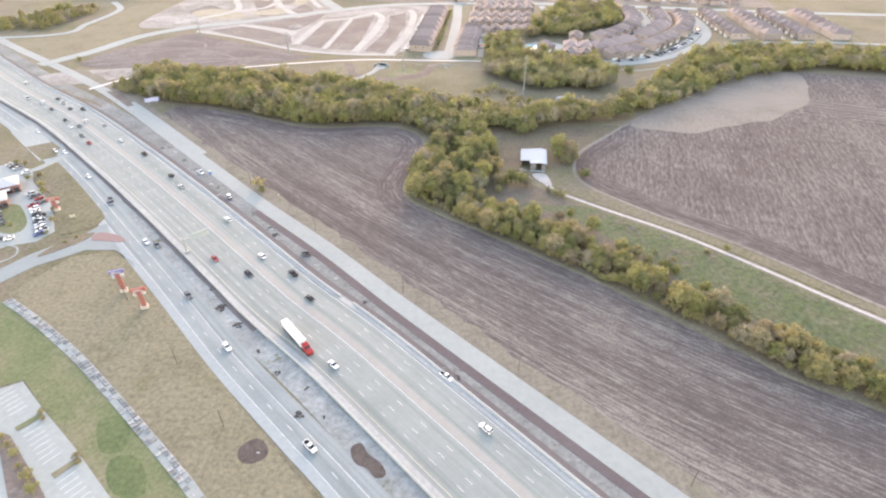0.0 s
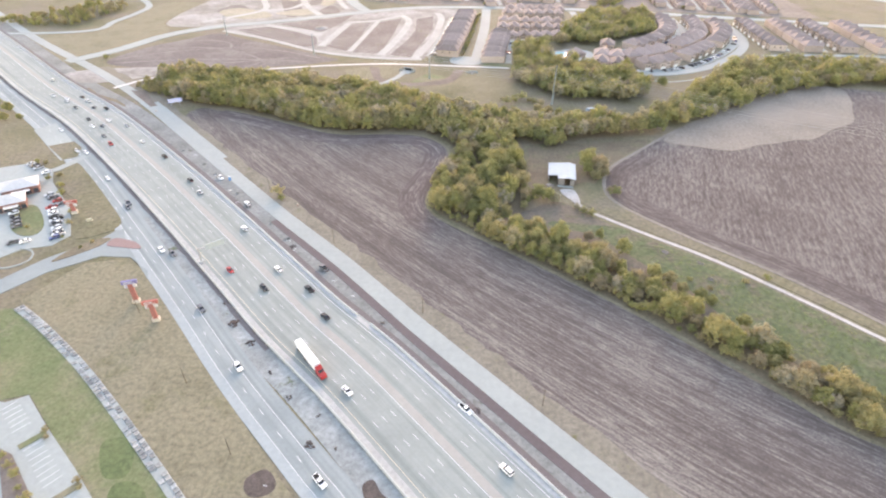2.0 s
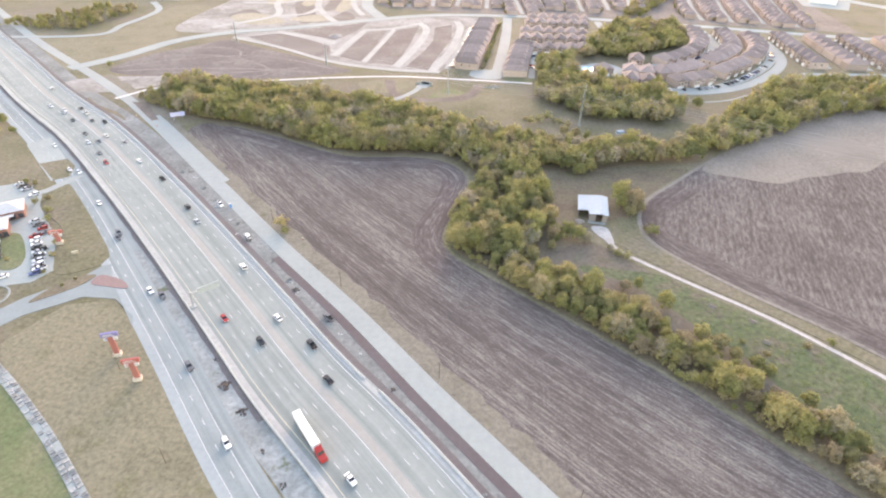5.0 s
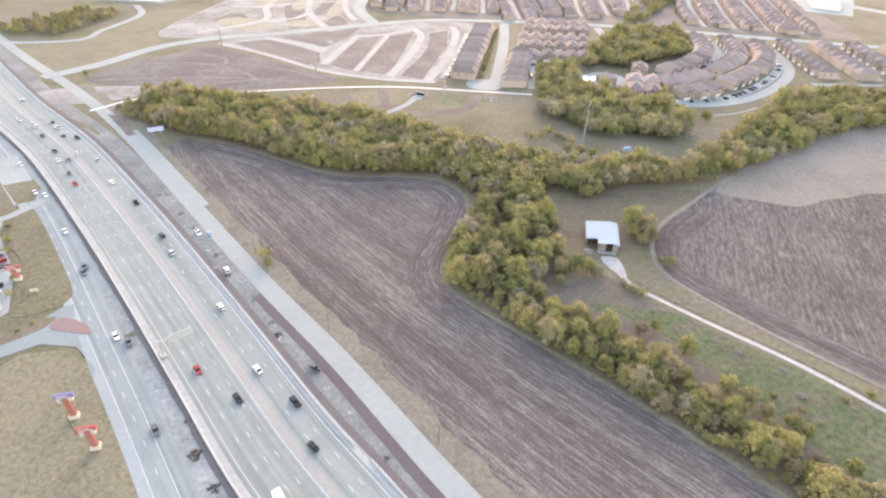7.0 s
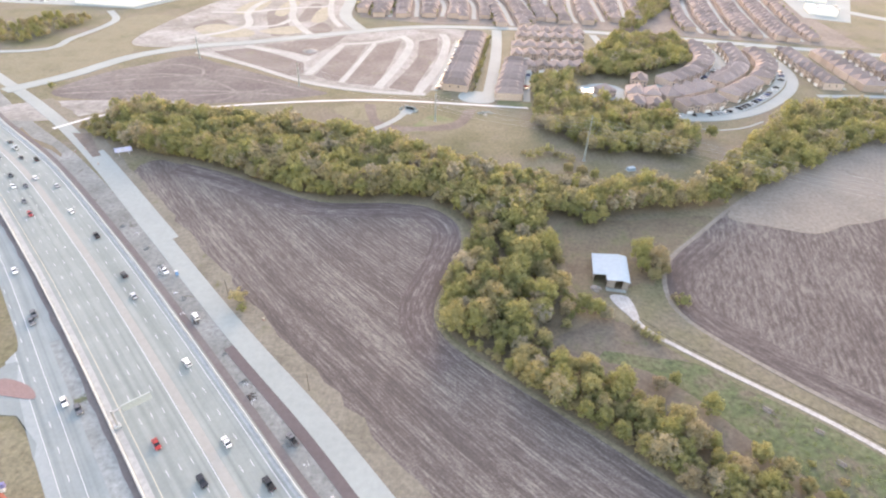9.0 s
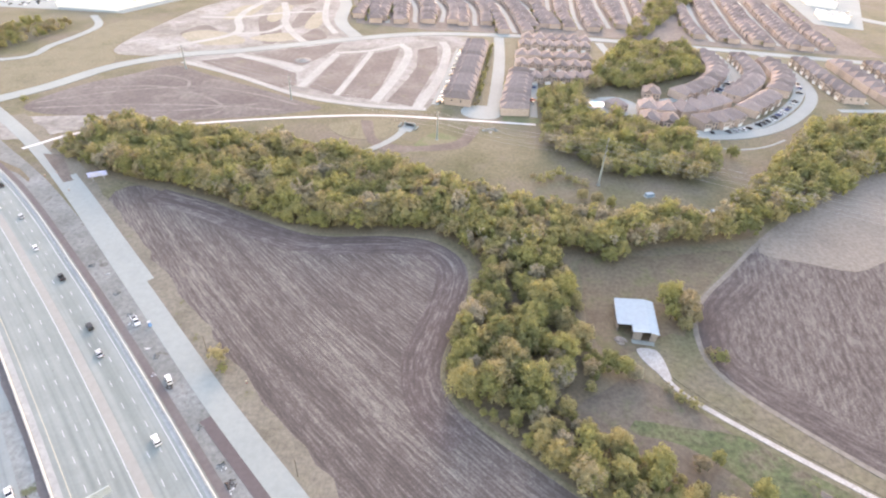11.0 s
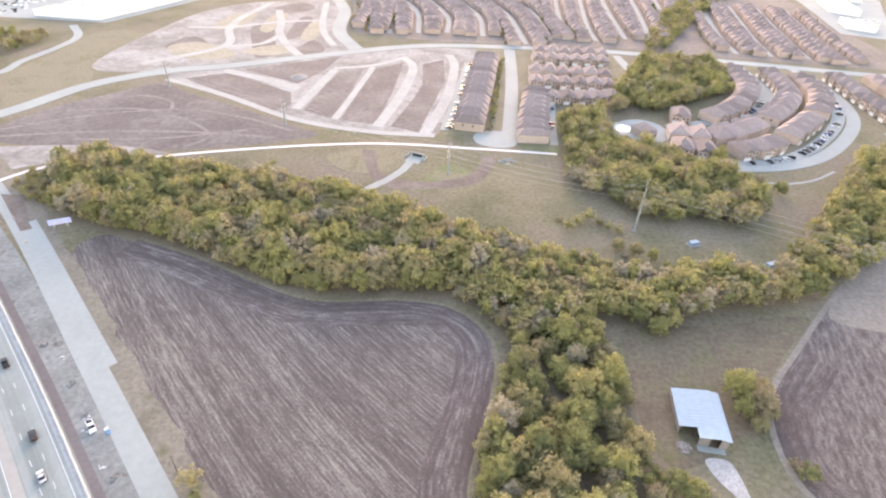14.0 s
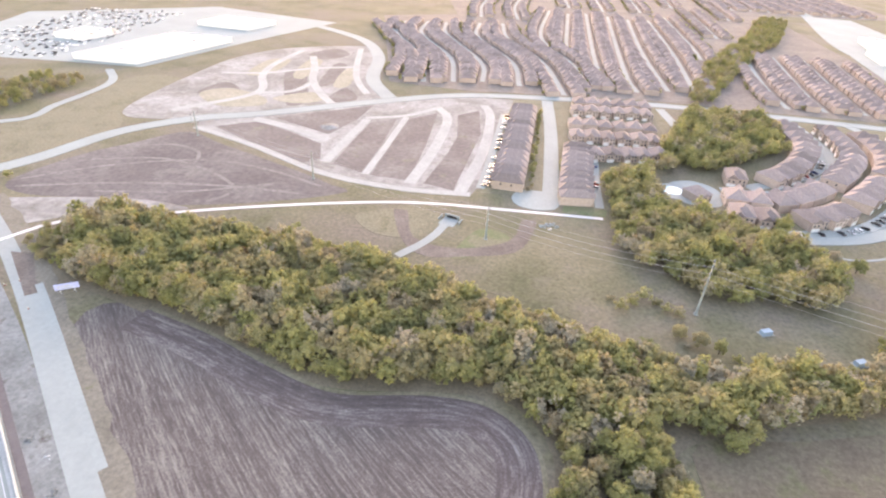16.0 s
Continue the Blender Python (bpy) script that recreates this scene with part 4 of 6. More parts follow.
def house_parts(kind):
    """Meshes of a house: walls, roof, front gable, garage door, door and windows; its front looks to -y."""
    if kind in HOUSE:
        return HOUSE[kind]
    w, d, h, rise = {"villa_a": (11, 14, 5.4, 4.0), "villa_b": (12, 13, 5.8, 4.4), "villa_c": (10.5, 15, 5.2, 3.8), "unit_a": (9.0, 20, 5.9, 4.2), "unit_b": (9.0, 19, 5.7, 3.8), "town_a": (13.4, 16.5, 6.0, 4.6), "town_b": (13, 16, 6.0, 4.2)}[kind]
    x0, x1, y0, y1 = -w / 2, w / 2, -d / 2, d / 2
    out = []

    def add(name, fill, mat, label=""):
        bm = bmesh.new()
        fill(bm)
        out.append((name, as_mesh(name, bm, mat), label))

    add("wall", lambda b: (box(b, x0, y0, -0.2, x1, y1, h), box(b, x0 + 0.4, y0 - 1.6, -0.2, x0 + w * 0.52, y0, h * 0.98)), BRICK, "tan brick walls")
    add("roof", lambda b: (hip(b, x0, y0, x1, y1, h, h + rise), gable(b, x0, x0 + w * 0.56, y0 - 2.0, 0, h - 0.03, h + rise * 0.72)), SHINGLE, "brown shingle roof")
    add("gable_front", lambda b: gable(b, x0 + 0.5, x0 + w * 0.5, y0 - 1.72, y0 - 1.55, h + 0.02, h + rise * 0.62), TRIM if kind[0] == "t" else BRICK)
    add("garage_door", lambda b: box(b, x0 + 0.9, y0 - 1.68, 0, x0 + w * 0.48, y0 - 1.58, 2.3), TRIM, "white garage door")
    add("door", lambda b: box(b, x0 + w * 0.62, y0 - 0.08, 0, x0 + w * 0.72, y0 + 0.02, 2.1), BARK, "brown front door")
    for px, pz in ((0.1, 3.4), (0.3, 3.4), (0.62, 3.5), (0.82, 3.5), (0.84, 1.0)):
        f = -1.66 if px < 0.5 else -0.06
        add("window", lambda b, px=px, pz=pz, f=f: box(b, x0 + w * px, y0 + f, pz, x0 + w * px + 1.1, y0 + f + 0.1, pz + 1.4), PANE)
    for py in (0.25, 0.6):
        add("window", lambda b, py=py: box(b, x1 - 0.04, y0 + d * py, 3.4, x1 + 0.06, y0 + d * py + 1.1, 4.7), PANE)
    HOUSE[kind] = out
    return out


def house(x, y, turn, kind, label, group, name="house"):
    root = thing(name, pose(x, y, 0, 0, 0, turn), label, "house", group)
    for nm, me, lab in house_parts(kind):
        o = new(nm, me)
        o.parent = root
        tagged(o, lab)
    return root


def row_of(pts, gap, kinds, face, label, group, skip=(), name="house"):
    """Houses set along a line, fronts turned to its right (face 1) or left (-1)."""
    line = spline(pts, 1.0)
    run, n = 0.0, 0
    for p, q in zip(line, line[1:]):
        run += (q - p).length
        if run >= gap * n + gap / 2:
            t = (q - p).normalized()
            if n not in skip:
                house(p.x, p.y, math.degrees(math.atan2(t.y, t.x)) + (0 if face > 0 else 180), kinds[n % len(kinds)], label, group, name)
            n += 1


TOWN = "brick townhouse with a brown hipped roof and white garage"
row_of([(-23, 537), (-20, 560), (-5, 700)], 9.15, ("unit_a", "unit_b"), -1, "attached brick townhouse with a long brown roof", "long townhouse row", name="townhouse")
row_of([(19, 523), (20, 540), (30, 612)], 9.15, ("unit_b", "unit_a"), 1, "attached brick townhouse with a long brown roof", "short townhouse row", name="townhouse")
V = ("villa_a", "villa_b", "villa_c")
row_of([(37, 603), (96, 612)], 11.8, V, 1, "small brick house with a brown hipped roof", "estate houses south row")
row_of([(28, 640), (100, 641)], 11.8, V, 1, "small brick house with a brown hipped roof", "estate houses second row")
row_of([(30, 668), (104, 666)], 12, V, -1, "small brick house with a brown hipped roof", "estate houses third row")
row_of([(36, 705), (112, 708)], 12, V, 1, "small brick house with a brown hipped roof", "estate houses fourth row")
row_of([(40, 729), (112, 730)], 12, V, -1, "small brick house with a brown hipped roof", "estate houses fifth row")
T = ("town_a", "town_b")
row_of([(112, 524), (139, 520), (171, 528), (199, 550), (239, 592), (262, 628), (271, 659), (272, 692)], 13.6, T, 1, TOWN, "outer crescent of townhouses", (2, 6, 11), "townhouse")
row_of([(116, 546), (147, 543), (174, 558), (206, 586), (236, 624), (248, 660), (252, 705)], 13.6, T, -1, TOWN, "middle crescent of townhouses", (6,), "townhouse")
row_of([(128, 580), (152, 578), (178, 597), (203, 630), (214, 660), (216, 700)], 13.6, T, 1, TOWN, "inner crescent of townhouses", (1,), "townhouse")
for k, x in enumerate((304, 338, 374, 410)):
    row_of([(x, 588), (x + 2, 640), (x + 6, 690)], 13.4, T, 1 if k % 2 else -1, TOWN, "townhouse rows by the estate road", (), "townhouse")
# streets of the estate
road_on("road_crescent", [(118, 500), (139, 501), (183, 509), (224, 535), (268, 586), (288, 636), (291, 699), (283, 735)], 9, 0.14, PAVING, "pale concrete crescent street")
road_on("road_inner_crescent", [(120, 563), (150, 562), (182, 578), (214, 607), (232, 650), (235, 713), (229, 735)], 9, 0.14, PAVING, "pale concrete inner street")
flat("drive_apron", [(90, 540), (112, 538), (118, 562), (104, 575), (86, 566)], 0.12, PAVING, "pale concrete court by the pool")
road_on("road_estate_south", [(283, 570), (376, 578), (460, 570), (600, 560)], 6, 0.14, PAVING, "pale concrete street in front of the townhouses")
road_on("street_rows", [(4, 528), (8, 571), (14, 656), (17, 740)], 10, 0.13, PAVING, "pale concrete street between townhouse rows")
flat("turning_circle", [(-20, 527), (-16, 517), (-5, 513), (6, 516), (10, 526), (6, 537), (-6, 540), (-16, 537)], 0.15, PAVING, "pale concrete turning circle with a kerb")
road_on("street_loop", [(30, 624), (92, 627), (116, 645), (124, 680), (122, 738)], 8, 0.13, PAVING, "pale concrete loop street")
road_on("drive_west", [(-40, 537), (-36, 570), (-24, 690)], 5.5, 0.12, PAVING, "pale driveway strip behind the townhouses", kerb=False)
road_on("drive_east", [(34, 522), (37, 560), (42, 600)], 5.5, 0.12, PAVING, "pale driveway strip behind the townhouses", kerb=False)
flat("estate_lawn", [(10, 512), (36, 511), (38, 520), (12, 522)], 0.1, LAWN, "green lawn strip by the path", smooth=False)
flat("crescent_lawn", [(105, 505), (150, 520), (200, 545), (240, 590), (262, 640), (262, 690), (225, 700), (215, 640), (180, 590), (130, 570), (110, 540)], 0.05, DRY, "dry lawns between the crescents")
road_on("footpath", [(136, 497), (162, 484), (188, 490), (210, 505)], 1.8, 0.1, NEWCONC, "pale concrete footpath behind the crescent", "path", False)
for pts in ([(112, 508), (139, 508), (178, 516), (215, 541), (258, 590), (280, 636), (283, 690)], [(140, 570), (176, 588), (207, 614), (225, 655), (227, 700)], [(314, 590), (322, 692)], [(352, 590), (356, 692)]):
    road_on("driveway_strip", pts, 9, 0.1, PAVING, "row of pale concrete driveways before the townhouses", kerb=False)
SITE_GREEN = earth("site_weeds", [(0.3, (0.22, 0.21, 0.15)), (0.7, (0.32, 0.29, 0.23))], 0.05, 0.3)
for ring in ([(-300, 690), (-270, 660), (-235, 668), (-240, 690), (-280, 710)], [(-232, 690), (-205, 680), (-185, 700), (-205, 715)], [(-285, 760), (-262, 770), (-262, 830), (-285, 820)], [(-190, 740), (-176, 745), (-182, 810), (-194, 800)], [(-240, 770), (-225, 760), (-226, 830), (-242, 836)]):
    flat("site_weed_patch", ring, 0.1, SITE_GREEN, "weedy grey-green patch on the building site")
for pts, w in (([(-300, 640), (-252, 702), (-268, 760), (-272, 808), (-262, 880)], 8), ([(-243, 852), (-226, 800), (-214, 753), (-190, 705), (-166, 672)], 8), ([(-199, 905), (-183, 809), (-170, 760), (-153, 722)], 7), ([(-252, 702), (-222, 715), (-212, 750)], 7), ([(-310, 760), (-268, 770), (-226, 800), (-185, 815)], 7)):
    road_on("site_track", pts, w, 0.12, SITE_STREET, "pale unfinished site street", kerb=False)
# cars on the driveways
crng, frng0 = random.Random(8), random.Random(12)
CAR_COLOURS = ("white", "black", "grey", "silver", "red", "blue", "grey", "white")


def parked(pts, gap, turn_off, keep, z=0.13):
    line = spline(pts, 1.0)
    run, n = 0.0, 0
    for p, q in zip(line, line[1:]):
        run += (q - p).length
        if run > gap * n:
            n += 1
            if crng.random() < keep:
                t = q - p
                car(p.x, p.y, z, math.degrees(math.atan2(t.y, t.x)) + turn_off, crng.choice(CAR_COLOURS), crng.choice(("sedan", "suv", "pickup")), "parked by the townhouses", "parked cars")


parked([(-37, 541), (-33, 570), (-21, 690)], 6, 90, 0.6)
parked([(33, 527), (36, 560), (40, 590)], 6, 90, 0.65)
parked([(116, 508), (139, 508), (178, 515), (215, 541), (258, 590), (280, 636), (283, 690)], 6.5, 90, 0.6)
parked([(140, 570), (176, 587), (208, 614), (226, 655), (228, 700)], 6.5, 90, 0.6)
parked([(316, 592), (322, 690)], 7, 90, 0.5, 0.02)
parked([(352, 592), (356, 690)], 7, 90, 0.5, 0.02)

woodland("hedge_trees", [(11 + 0.11 * (y - 528) + frng0.uniform(-1.2, 1.2), y) for y in range(526, 590, 4)] + [(-8.5 + 0.1 * (y - 535) + frng0.uniform(-1, 1), y) for y in range(538, 700, 7)], rng, "small dark yard trees beside the townhouse rows", 0.28, 0.45)

# swimming pool
pool = thing("swimming_pool", pose(88, 556, 0), "turquoise outdoor pool with a pale paved deck", "pool")
bm = bmesh.new()
tube(bm, (0, 0, 0.0), (0, 0, 0.14), 12, 12, 24)
part("deck", bm, NEWCONC, pool, "pale paved deck")
bm = bmesh.new()
tube(bm, (-1, 1, 0.1), (-1, 1, 0.16), 6.5, 6.5, 20)
part("water", bm, plain("pool_water", (0.25, 0.55, 0.62), 0.1), pool, "clear turquoise water")
house(99, 547, 30, "villa_a", "small pool house with a brown roof", "estate houses south row", "pool_house")

# ---- far estate: streets with house rows on both sides ----
STREETS = [[(-205, 1090), (-150, 960), (-132, 880), (-128, 790)], [(-173, 1110), (-173, 1008), (-124, 900), (-106, 777)], [(-140, 1120), (-138, 1020), (-88, 890), (-76, 785)], [(-112, 1120), (-104, 1030), (-51, 877), (-46, 785)],
           [(-60, 1130), (-60, 1025), (-14, 885), (-8, 785)], [(-25, 1140), (-17, 1018), (22, 897), (36, 760)], [(60, 1300), (30, 1050), (58, 890), (70, 785)], [(91, 1274), (55, 952)], [(124, 1290), (88, 920), (84, 785)],
           [(159, 1269), (116, 882), (112, 785)], [(190, 1250), (158, 980), (146, 800)], [(225, 1256), (200, 994), (174, 804)], [(262, 1300), (240, 1050), (228, 960)], [(300, 1020), (262, 850), (252, 765)], [(335, 1010), (298, 840), (286, 762)],
           [(370, 1000), (334, 830), (322, 756)], [(405, 990), (370, 830), (358, 750)], [(330, 1400), (300, 1120)], [(-20, 1600), (-60, 1340), (-60, 1180)], [(40, 1620), (0, 1340), (0, 1180)], [(110, 1640), (100, 1340)], [(180, 1660), (160, 1320)],
           [(260, 1680), (230, 1330)], [(340, 1700), (310, 1420)], [(420, 1600), (380, 1300)]]
STREETS += [[(440 + 36 * k, 1950), (400 + 36 * k, 1440)] for k in range(9)] + [[(-190 + 36 * k, 1950), (-170 + 30 * k, 1700)] for k in range(15)]
far_w, far_r = bmesh.new(), bmesh.new()
frng = random.Random(3)
backyard = []
for pts in STREETS:
    line = spline(pts, 1.0)
    ribbon("street_far", shifted(line[::8], -2.7), shifted(line[::8], 2.7), 0.08, PAVING, "pale estate street")
    for side in (-1, 1):
        ln = shifted(line, side * 13)
        run = 0.0
        for p, q in zip(ln, ln[1:]):
            run += (q - p).length
            if run > 13:
                run = frng.uniform(-1, 0.5)
                t = q - p
                m = pose(p.x, p.y, 0, 0, 0, math.degrees(math.atan2(t.y, t.x)))
                w, d, h = frng.uniform(9.5, 11.5), frng.uniform(11, 14), frng.uniform(4, 5.6)
                box(far_w, -w / 2, -d / 2, 0, w / 2, d / 2, h, m)
                b0 = len(far_r.verts)
                hip(far_r, -w / 2, -d / 2, w / 2, d / 2, h, h + frng.uniform(3.2, 4.4))
                gable(far_r, -w / 2, 0, -d / 2 * side - 1.5, 0, h, h + 2.8) if frng.random() < 0.6 else None
                far_r.verts.ensure_lookup_table()
                bmesh.ops.transform(far_r, matrix=m, verts=far_r.verts[b0:])
                if frng.random() < 0.9:
                    n = Vector((t.y, -t.x, 0)).normalized() * side
                    backyard.append((p.x + n.x * 9 + frng.uniform(-2, 2), p.y + n.y * 9 + frng.uniform(-3, 3)))
FAR_WALL = plain("far_brick", (0.42, 0.33, 0.28), 0.9, 0, 0.05, 0.2)
FAR_ROOF = plain("far_shingles", (0.235, 0.186, 0.17), 0.85, 0, 0.06, 0.3)
tagged(mesh_object("estate_walls", far_w, FAR_WALL), "brick walls of the distant housing estate", "houses", kind="stuff")
tagged(mesh_object("estate_roofs", far_r, FAR_ROOF), "brown hipped roofs of the distant housing estate", "houses", kind="stuff")
woodland("estate_trees", backyard, rng, "small yard trees between the distant houses", 0.3, 0.5)
GREENBELT = [(155, 760), (180, 770), (262, 920), (372, 1085), (480, 1310), (440, 1330), (335, 1110), (228, 940)]
woodland("greenbelt", sample(GREENBELT, 8, rng), rng, "yellow-green trees along a distant creek", 0.6, 0.95)
flat("estate_ground", [(-215, 1150), (-140, 770), (-60, 755), (120, 765), (240, 750), (420, 735), (440, 1000), (480, 1400), (760, 1430), (800, 2000), (-230, 2000), (-100, 1200)], 0.03, earth("yard_ground", [(0.3, (0.15, 0.125, 0.11)), (0.7, (0.21, 0.18, 0.15))], 0.03, 0.2), "dry yards and lawns of the distant estate", smooth=False)
flat("estate_ground_south", [(-40, 530), (8, 534), (24, 516), (40, 520), (44, 600), (110, 610), (126, 680), (124, 742), (-14, 742)], 0.03, DRY, "dry yards and lawns round the houses", smooth=False)
flat("estate_ground_east", [(288, 575), (430, 582), (440, 710), (295, 720)], 0.03, DRY, "dry yards between the townhouse rows", smooth=False)

# ---- shopping centre ----
def store(name, corners, h, label):
    root = thing(name, pose(0, 0, 0), label, "building", "shopping centre")
    ring = [Vector((*c, 0)) for c in corners]
    n = len(ring)
    bm = bmesh.new()
    for k in range(n):
        a, b = ring[k], ring[(k + 1) % n]
        bm.faces.new([bm.verts.new(p) for p in ((a.x, a.y, 0), (b.x, b.y, 0), (b.x, b.y, h + 0.9), (a.x, a.y, h + 0.9))])
    part("wall", bm, TRIM, root, "off-white rendered walls")
    c = sum(ring, Vector()) / n
    bm = bmesh.new()
    bm.faces.new([bm.verts.new((p.x, p.y, h)) for p in (c + (q - c) * 0.985 for q in ring)])
    part("roof", bm, plain("membrane_roof", (0.62, 0.63, 0.64), 0.6, 0, 0.05, 0.06), root, "flat white membrane roof")
    bm = bmesh.new()
    for k in range(n):
        a, b = ring[k], ring[(k + 1) % n]
        a2, b2 = c + (a - c) * 0.98, c + (b - c) * 0.98
        bm.faces.new([bm.verts.new((p.x, p.y, h + 0.9)) for p in (a, b, b2, a2)])
    part("parapet", bm, TRIM, root)
    for k in range(7):
        q = c + (ring[k % n] - c) * (0.3 + 0.06 * k) + Vector((2 * k, 3, 0))
        bm = bmesh.new()
        box(bm, q.x - 2, q.y - 1.5, h, q.x + 2, q.y + 1.5, h + 1.6)
        part("roof_unit", bm, STEEL, root, "grey rooftop air unit")


store("store_building", [(-476, 772), (-405, 767), (-356, 893), (-434, 903)], 5.5, "large shop with a flat white roof")
store("store_building", [(-442, 980), (-365, 965), (-344, 1013), (-424, 1031)], 5, "large shop with a flat white roof")
store("store_building", [(-560, 860), (-520, 850), (-505, 890), (-545, 900)], 6, "shop with a flat white roof")
store("store_building", [(470, 1000), (500, 980), (520, 1060), (488, 1070)], 7, "long shop with a flat white roof")
store("store_building", [(510, 1100), (560, 1080), (580, 1150), (530, 1170)], 7, "long shop with a flat white roof")
store("store_building", [(440, 905), (468, 890), (480, 930), (452, 945)], 6, "long shop with a flat white roof")
flat("car_park_far", [(-640, 760), (-476, 762), (-395, 760), (-340, 900), (-270, 1060), (-480, 1130), (-700, 1000)], 0.06, PAVING, "pale shopping centre car park", smooth=False)
flat("car_park_east", [(420, 880), (470, 860), (600, 1100), (640, 1400), (560, 1420), (480, 1150)], 0.06, PAVING, "pale car park by distant shops", smooth=False)
road_on("highway_far_east", [(700, 760), (560, 860), (470, 1050), (590, 1500), (700, 2000)][::1], 22, 0.12, PAVING, "pale distant highway", kerb=False)
bm = bmesh.new()
for k in range(420):
    x, y = frng.uniform(-640, -500), frng.uniform(770, 1060)
    y = round(y / 9) * 9 + frng.uniform(-0.4, 0.4)
    x = round(x / 2.9) * 2.9
    box(bm, x - 0.95, y - 2.3, 0.1, x + 0.95, y + 2.3, 1.0)
    box(bm, x - 0.8, y - 1.3, 1.0, x + 0.8, y + 1.0, 1.5)
m, nodes, links, b = material("far_cars", 0.35)
geo = nodes.new("ShaderNodeNewGeometry")
links.new(ramp(nodes, links, geo.outputs["Random Per Island"], [(0, (0.03, 0.03, 0.035)), (0.4, (0.15, 0.15, 0.16)), (0.7, (0.5, 0.5, 0.5)), (1, (0.75, 0.75, 0.74))]), b.inputs["Base Color"])
tagged(mesh_object("far_parked_cars", bm, m), "rows of parked cars at the shopping centre", "cars", kind="stuff")


# ---- field margins, track, meadow ----
def margin(ring, first, last, inner, outer, z, mat, name, label):
    line = spline(ring[first:last], 4)
    ribbon(name, shifted(line, min(inner, outer)), shifted(line, max(inner, outer)), z, mat, label, "field", uv=True, depth=0.05)


HEAD_W = FIELD[26:] + FIELD[:13]
margin(HEAD_W, 8, len(HEAD_W), -15, -0.2, 0.058, HEADLAND, "headland_west", "dark headland with furrows bending along the edge")
margin(HEAD_W, 1, len(HEAD_W), -0.4, 1.3, 0.075, DRY, "field_edge_west", "thin straw-coloured field edge")
margin(FIELD2, 0, 10, 0.2, 14, 0.058, HEADLAND_EAST, "headland_east", "dark headland with furrows bending along the edge")
margin(FIELD2, 0, 14, -1.8, 0.4, 0.075, PALE, "field_edge_east", "pale dry field edge")
BROWN_EARTH = earth("bare_brown_earth", [(0.3, (0.108, 0.090, 0.070)), (0.55, (0.138, 0.117, 0.090)), (0.75, (0.118, 0.117, 0.068))], 0.08, 0.5, (0.12, 0.58, 0.68, (0.098, 0.105, 0.055)))
flat("bare_meadow", [(24, 258), (34, 240), (58, 222), (88, 196), (104, 176), (122, 160), (128, 168), (104, 194), (84, 224), (78, 250), (66, 262), (50, 276), (36, 268)], 0.066, BROWN_EARTH, "bare brown earth between brush and meadow")
flat("meadow", [(40, 251), (58, 247), (72, 236), (80, 226), (86, 218), (98, 206), (106, 190), (124, 164), (166, 128), (230, 92), (280, 72), (232, 120), (184, 158), (163, 178), (141, 201), (116, 225), (90, 243), (78, 252), (60, 254), (44, 256)], 0.07, MEADOW, "green weedy meadow with tussocks")
flat("track_grass", [(56, 288), (70, 268), (90, 251), (119, 229), (145, 205), (166, 183), (184, 165), (240, 118), (290, 66), (298, 58), (228, 126), (184, 171), (162, 196), (141, 218), (108, 247), (84, 274), (79, 296), (70, 300)], 0.072, GRASS, "grassy strip beside the gravel track")
TRACK = spline([(56.5, 290), (58.5, 279), (64.5, 268.5), (73, 261), (88.9, 248.5), (117.7, 227), (143.4, 202.5), (163.4, 181.7), (180.8, 164.2), (230, 118), (300, 52)], 4)
GRAVEL = earth("pale_gravel", [(0.3, (0.32, 0.30, 0.275)), (0.7, (0.43, 0.405, 0.375))], 0.15, 1.2)
ribbon("gravel_track", shifted(TRACK, -1.1), shifted(TRACK, 1.1), 0.09, GRAVEL, "narrow pale gravel farm track", "path")
flat("track_apron", [(53, 290), (60, 290), (62, 284), (62, 275), (58, 278), (54, 284)], 0.093, GRAVEL, "pale gravel apron before the barn", "path")
flat("clearing", [(36, 300), (42, 286), (55, 290), (70, 292), (84, 318), (104, 342), (122, 362), (80, 354), (42, 348), (38, 330)], 0.068, earth("trodden_earth", [(0.3, (0.112, 0.088, 0.062)), (0.52, (0.140, 0.116, 0.078)), (0.7, (0.118, 0.118, 0.058))], 0.07, 0.5), "trodden brown earth and thin grass round the barn")
flat("creek_grass", [(-60, 440), (-8, 418), (22, 402), (60, 392), (125, 392), (150, 430), (128, 440), (70, 440), (36, 470), (34, 506), (-20, 508), (-72, 508)], 0.04, GRASS, "rough grass between the woods")
flat("green_patch", [(-52, 453), (-39, 484), (-22, 478), (-32, 462)], 0.08, LAWN, "bright green patch of young grass")
flat("dry_patch", [(-110, 490), (-80, 503), (-62, 495), (-70, 472), (-95, 470)], 0.08, DRY, "straw-coloured grass beyond the wood")
flat("path_earth", [(-66, 452), (-48, 454), (-20, 462), (-10, 480), (-6, 500), (-14, 500), (-22, 474), (-50, 462), (-74, 470), (-82, 500), (-90, 500), (-80, 466)], 0.085, DIRT, "bare trodden earth round the culvert")

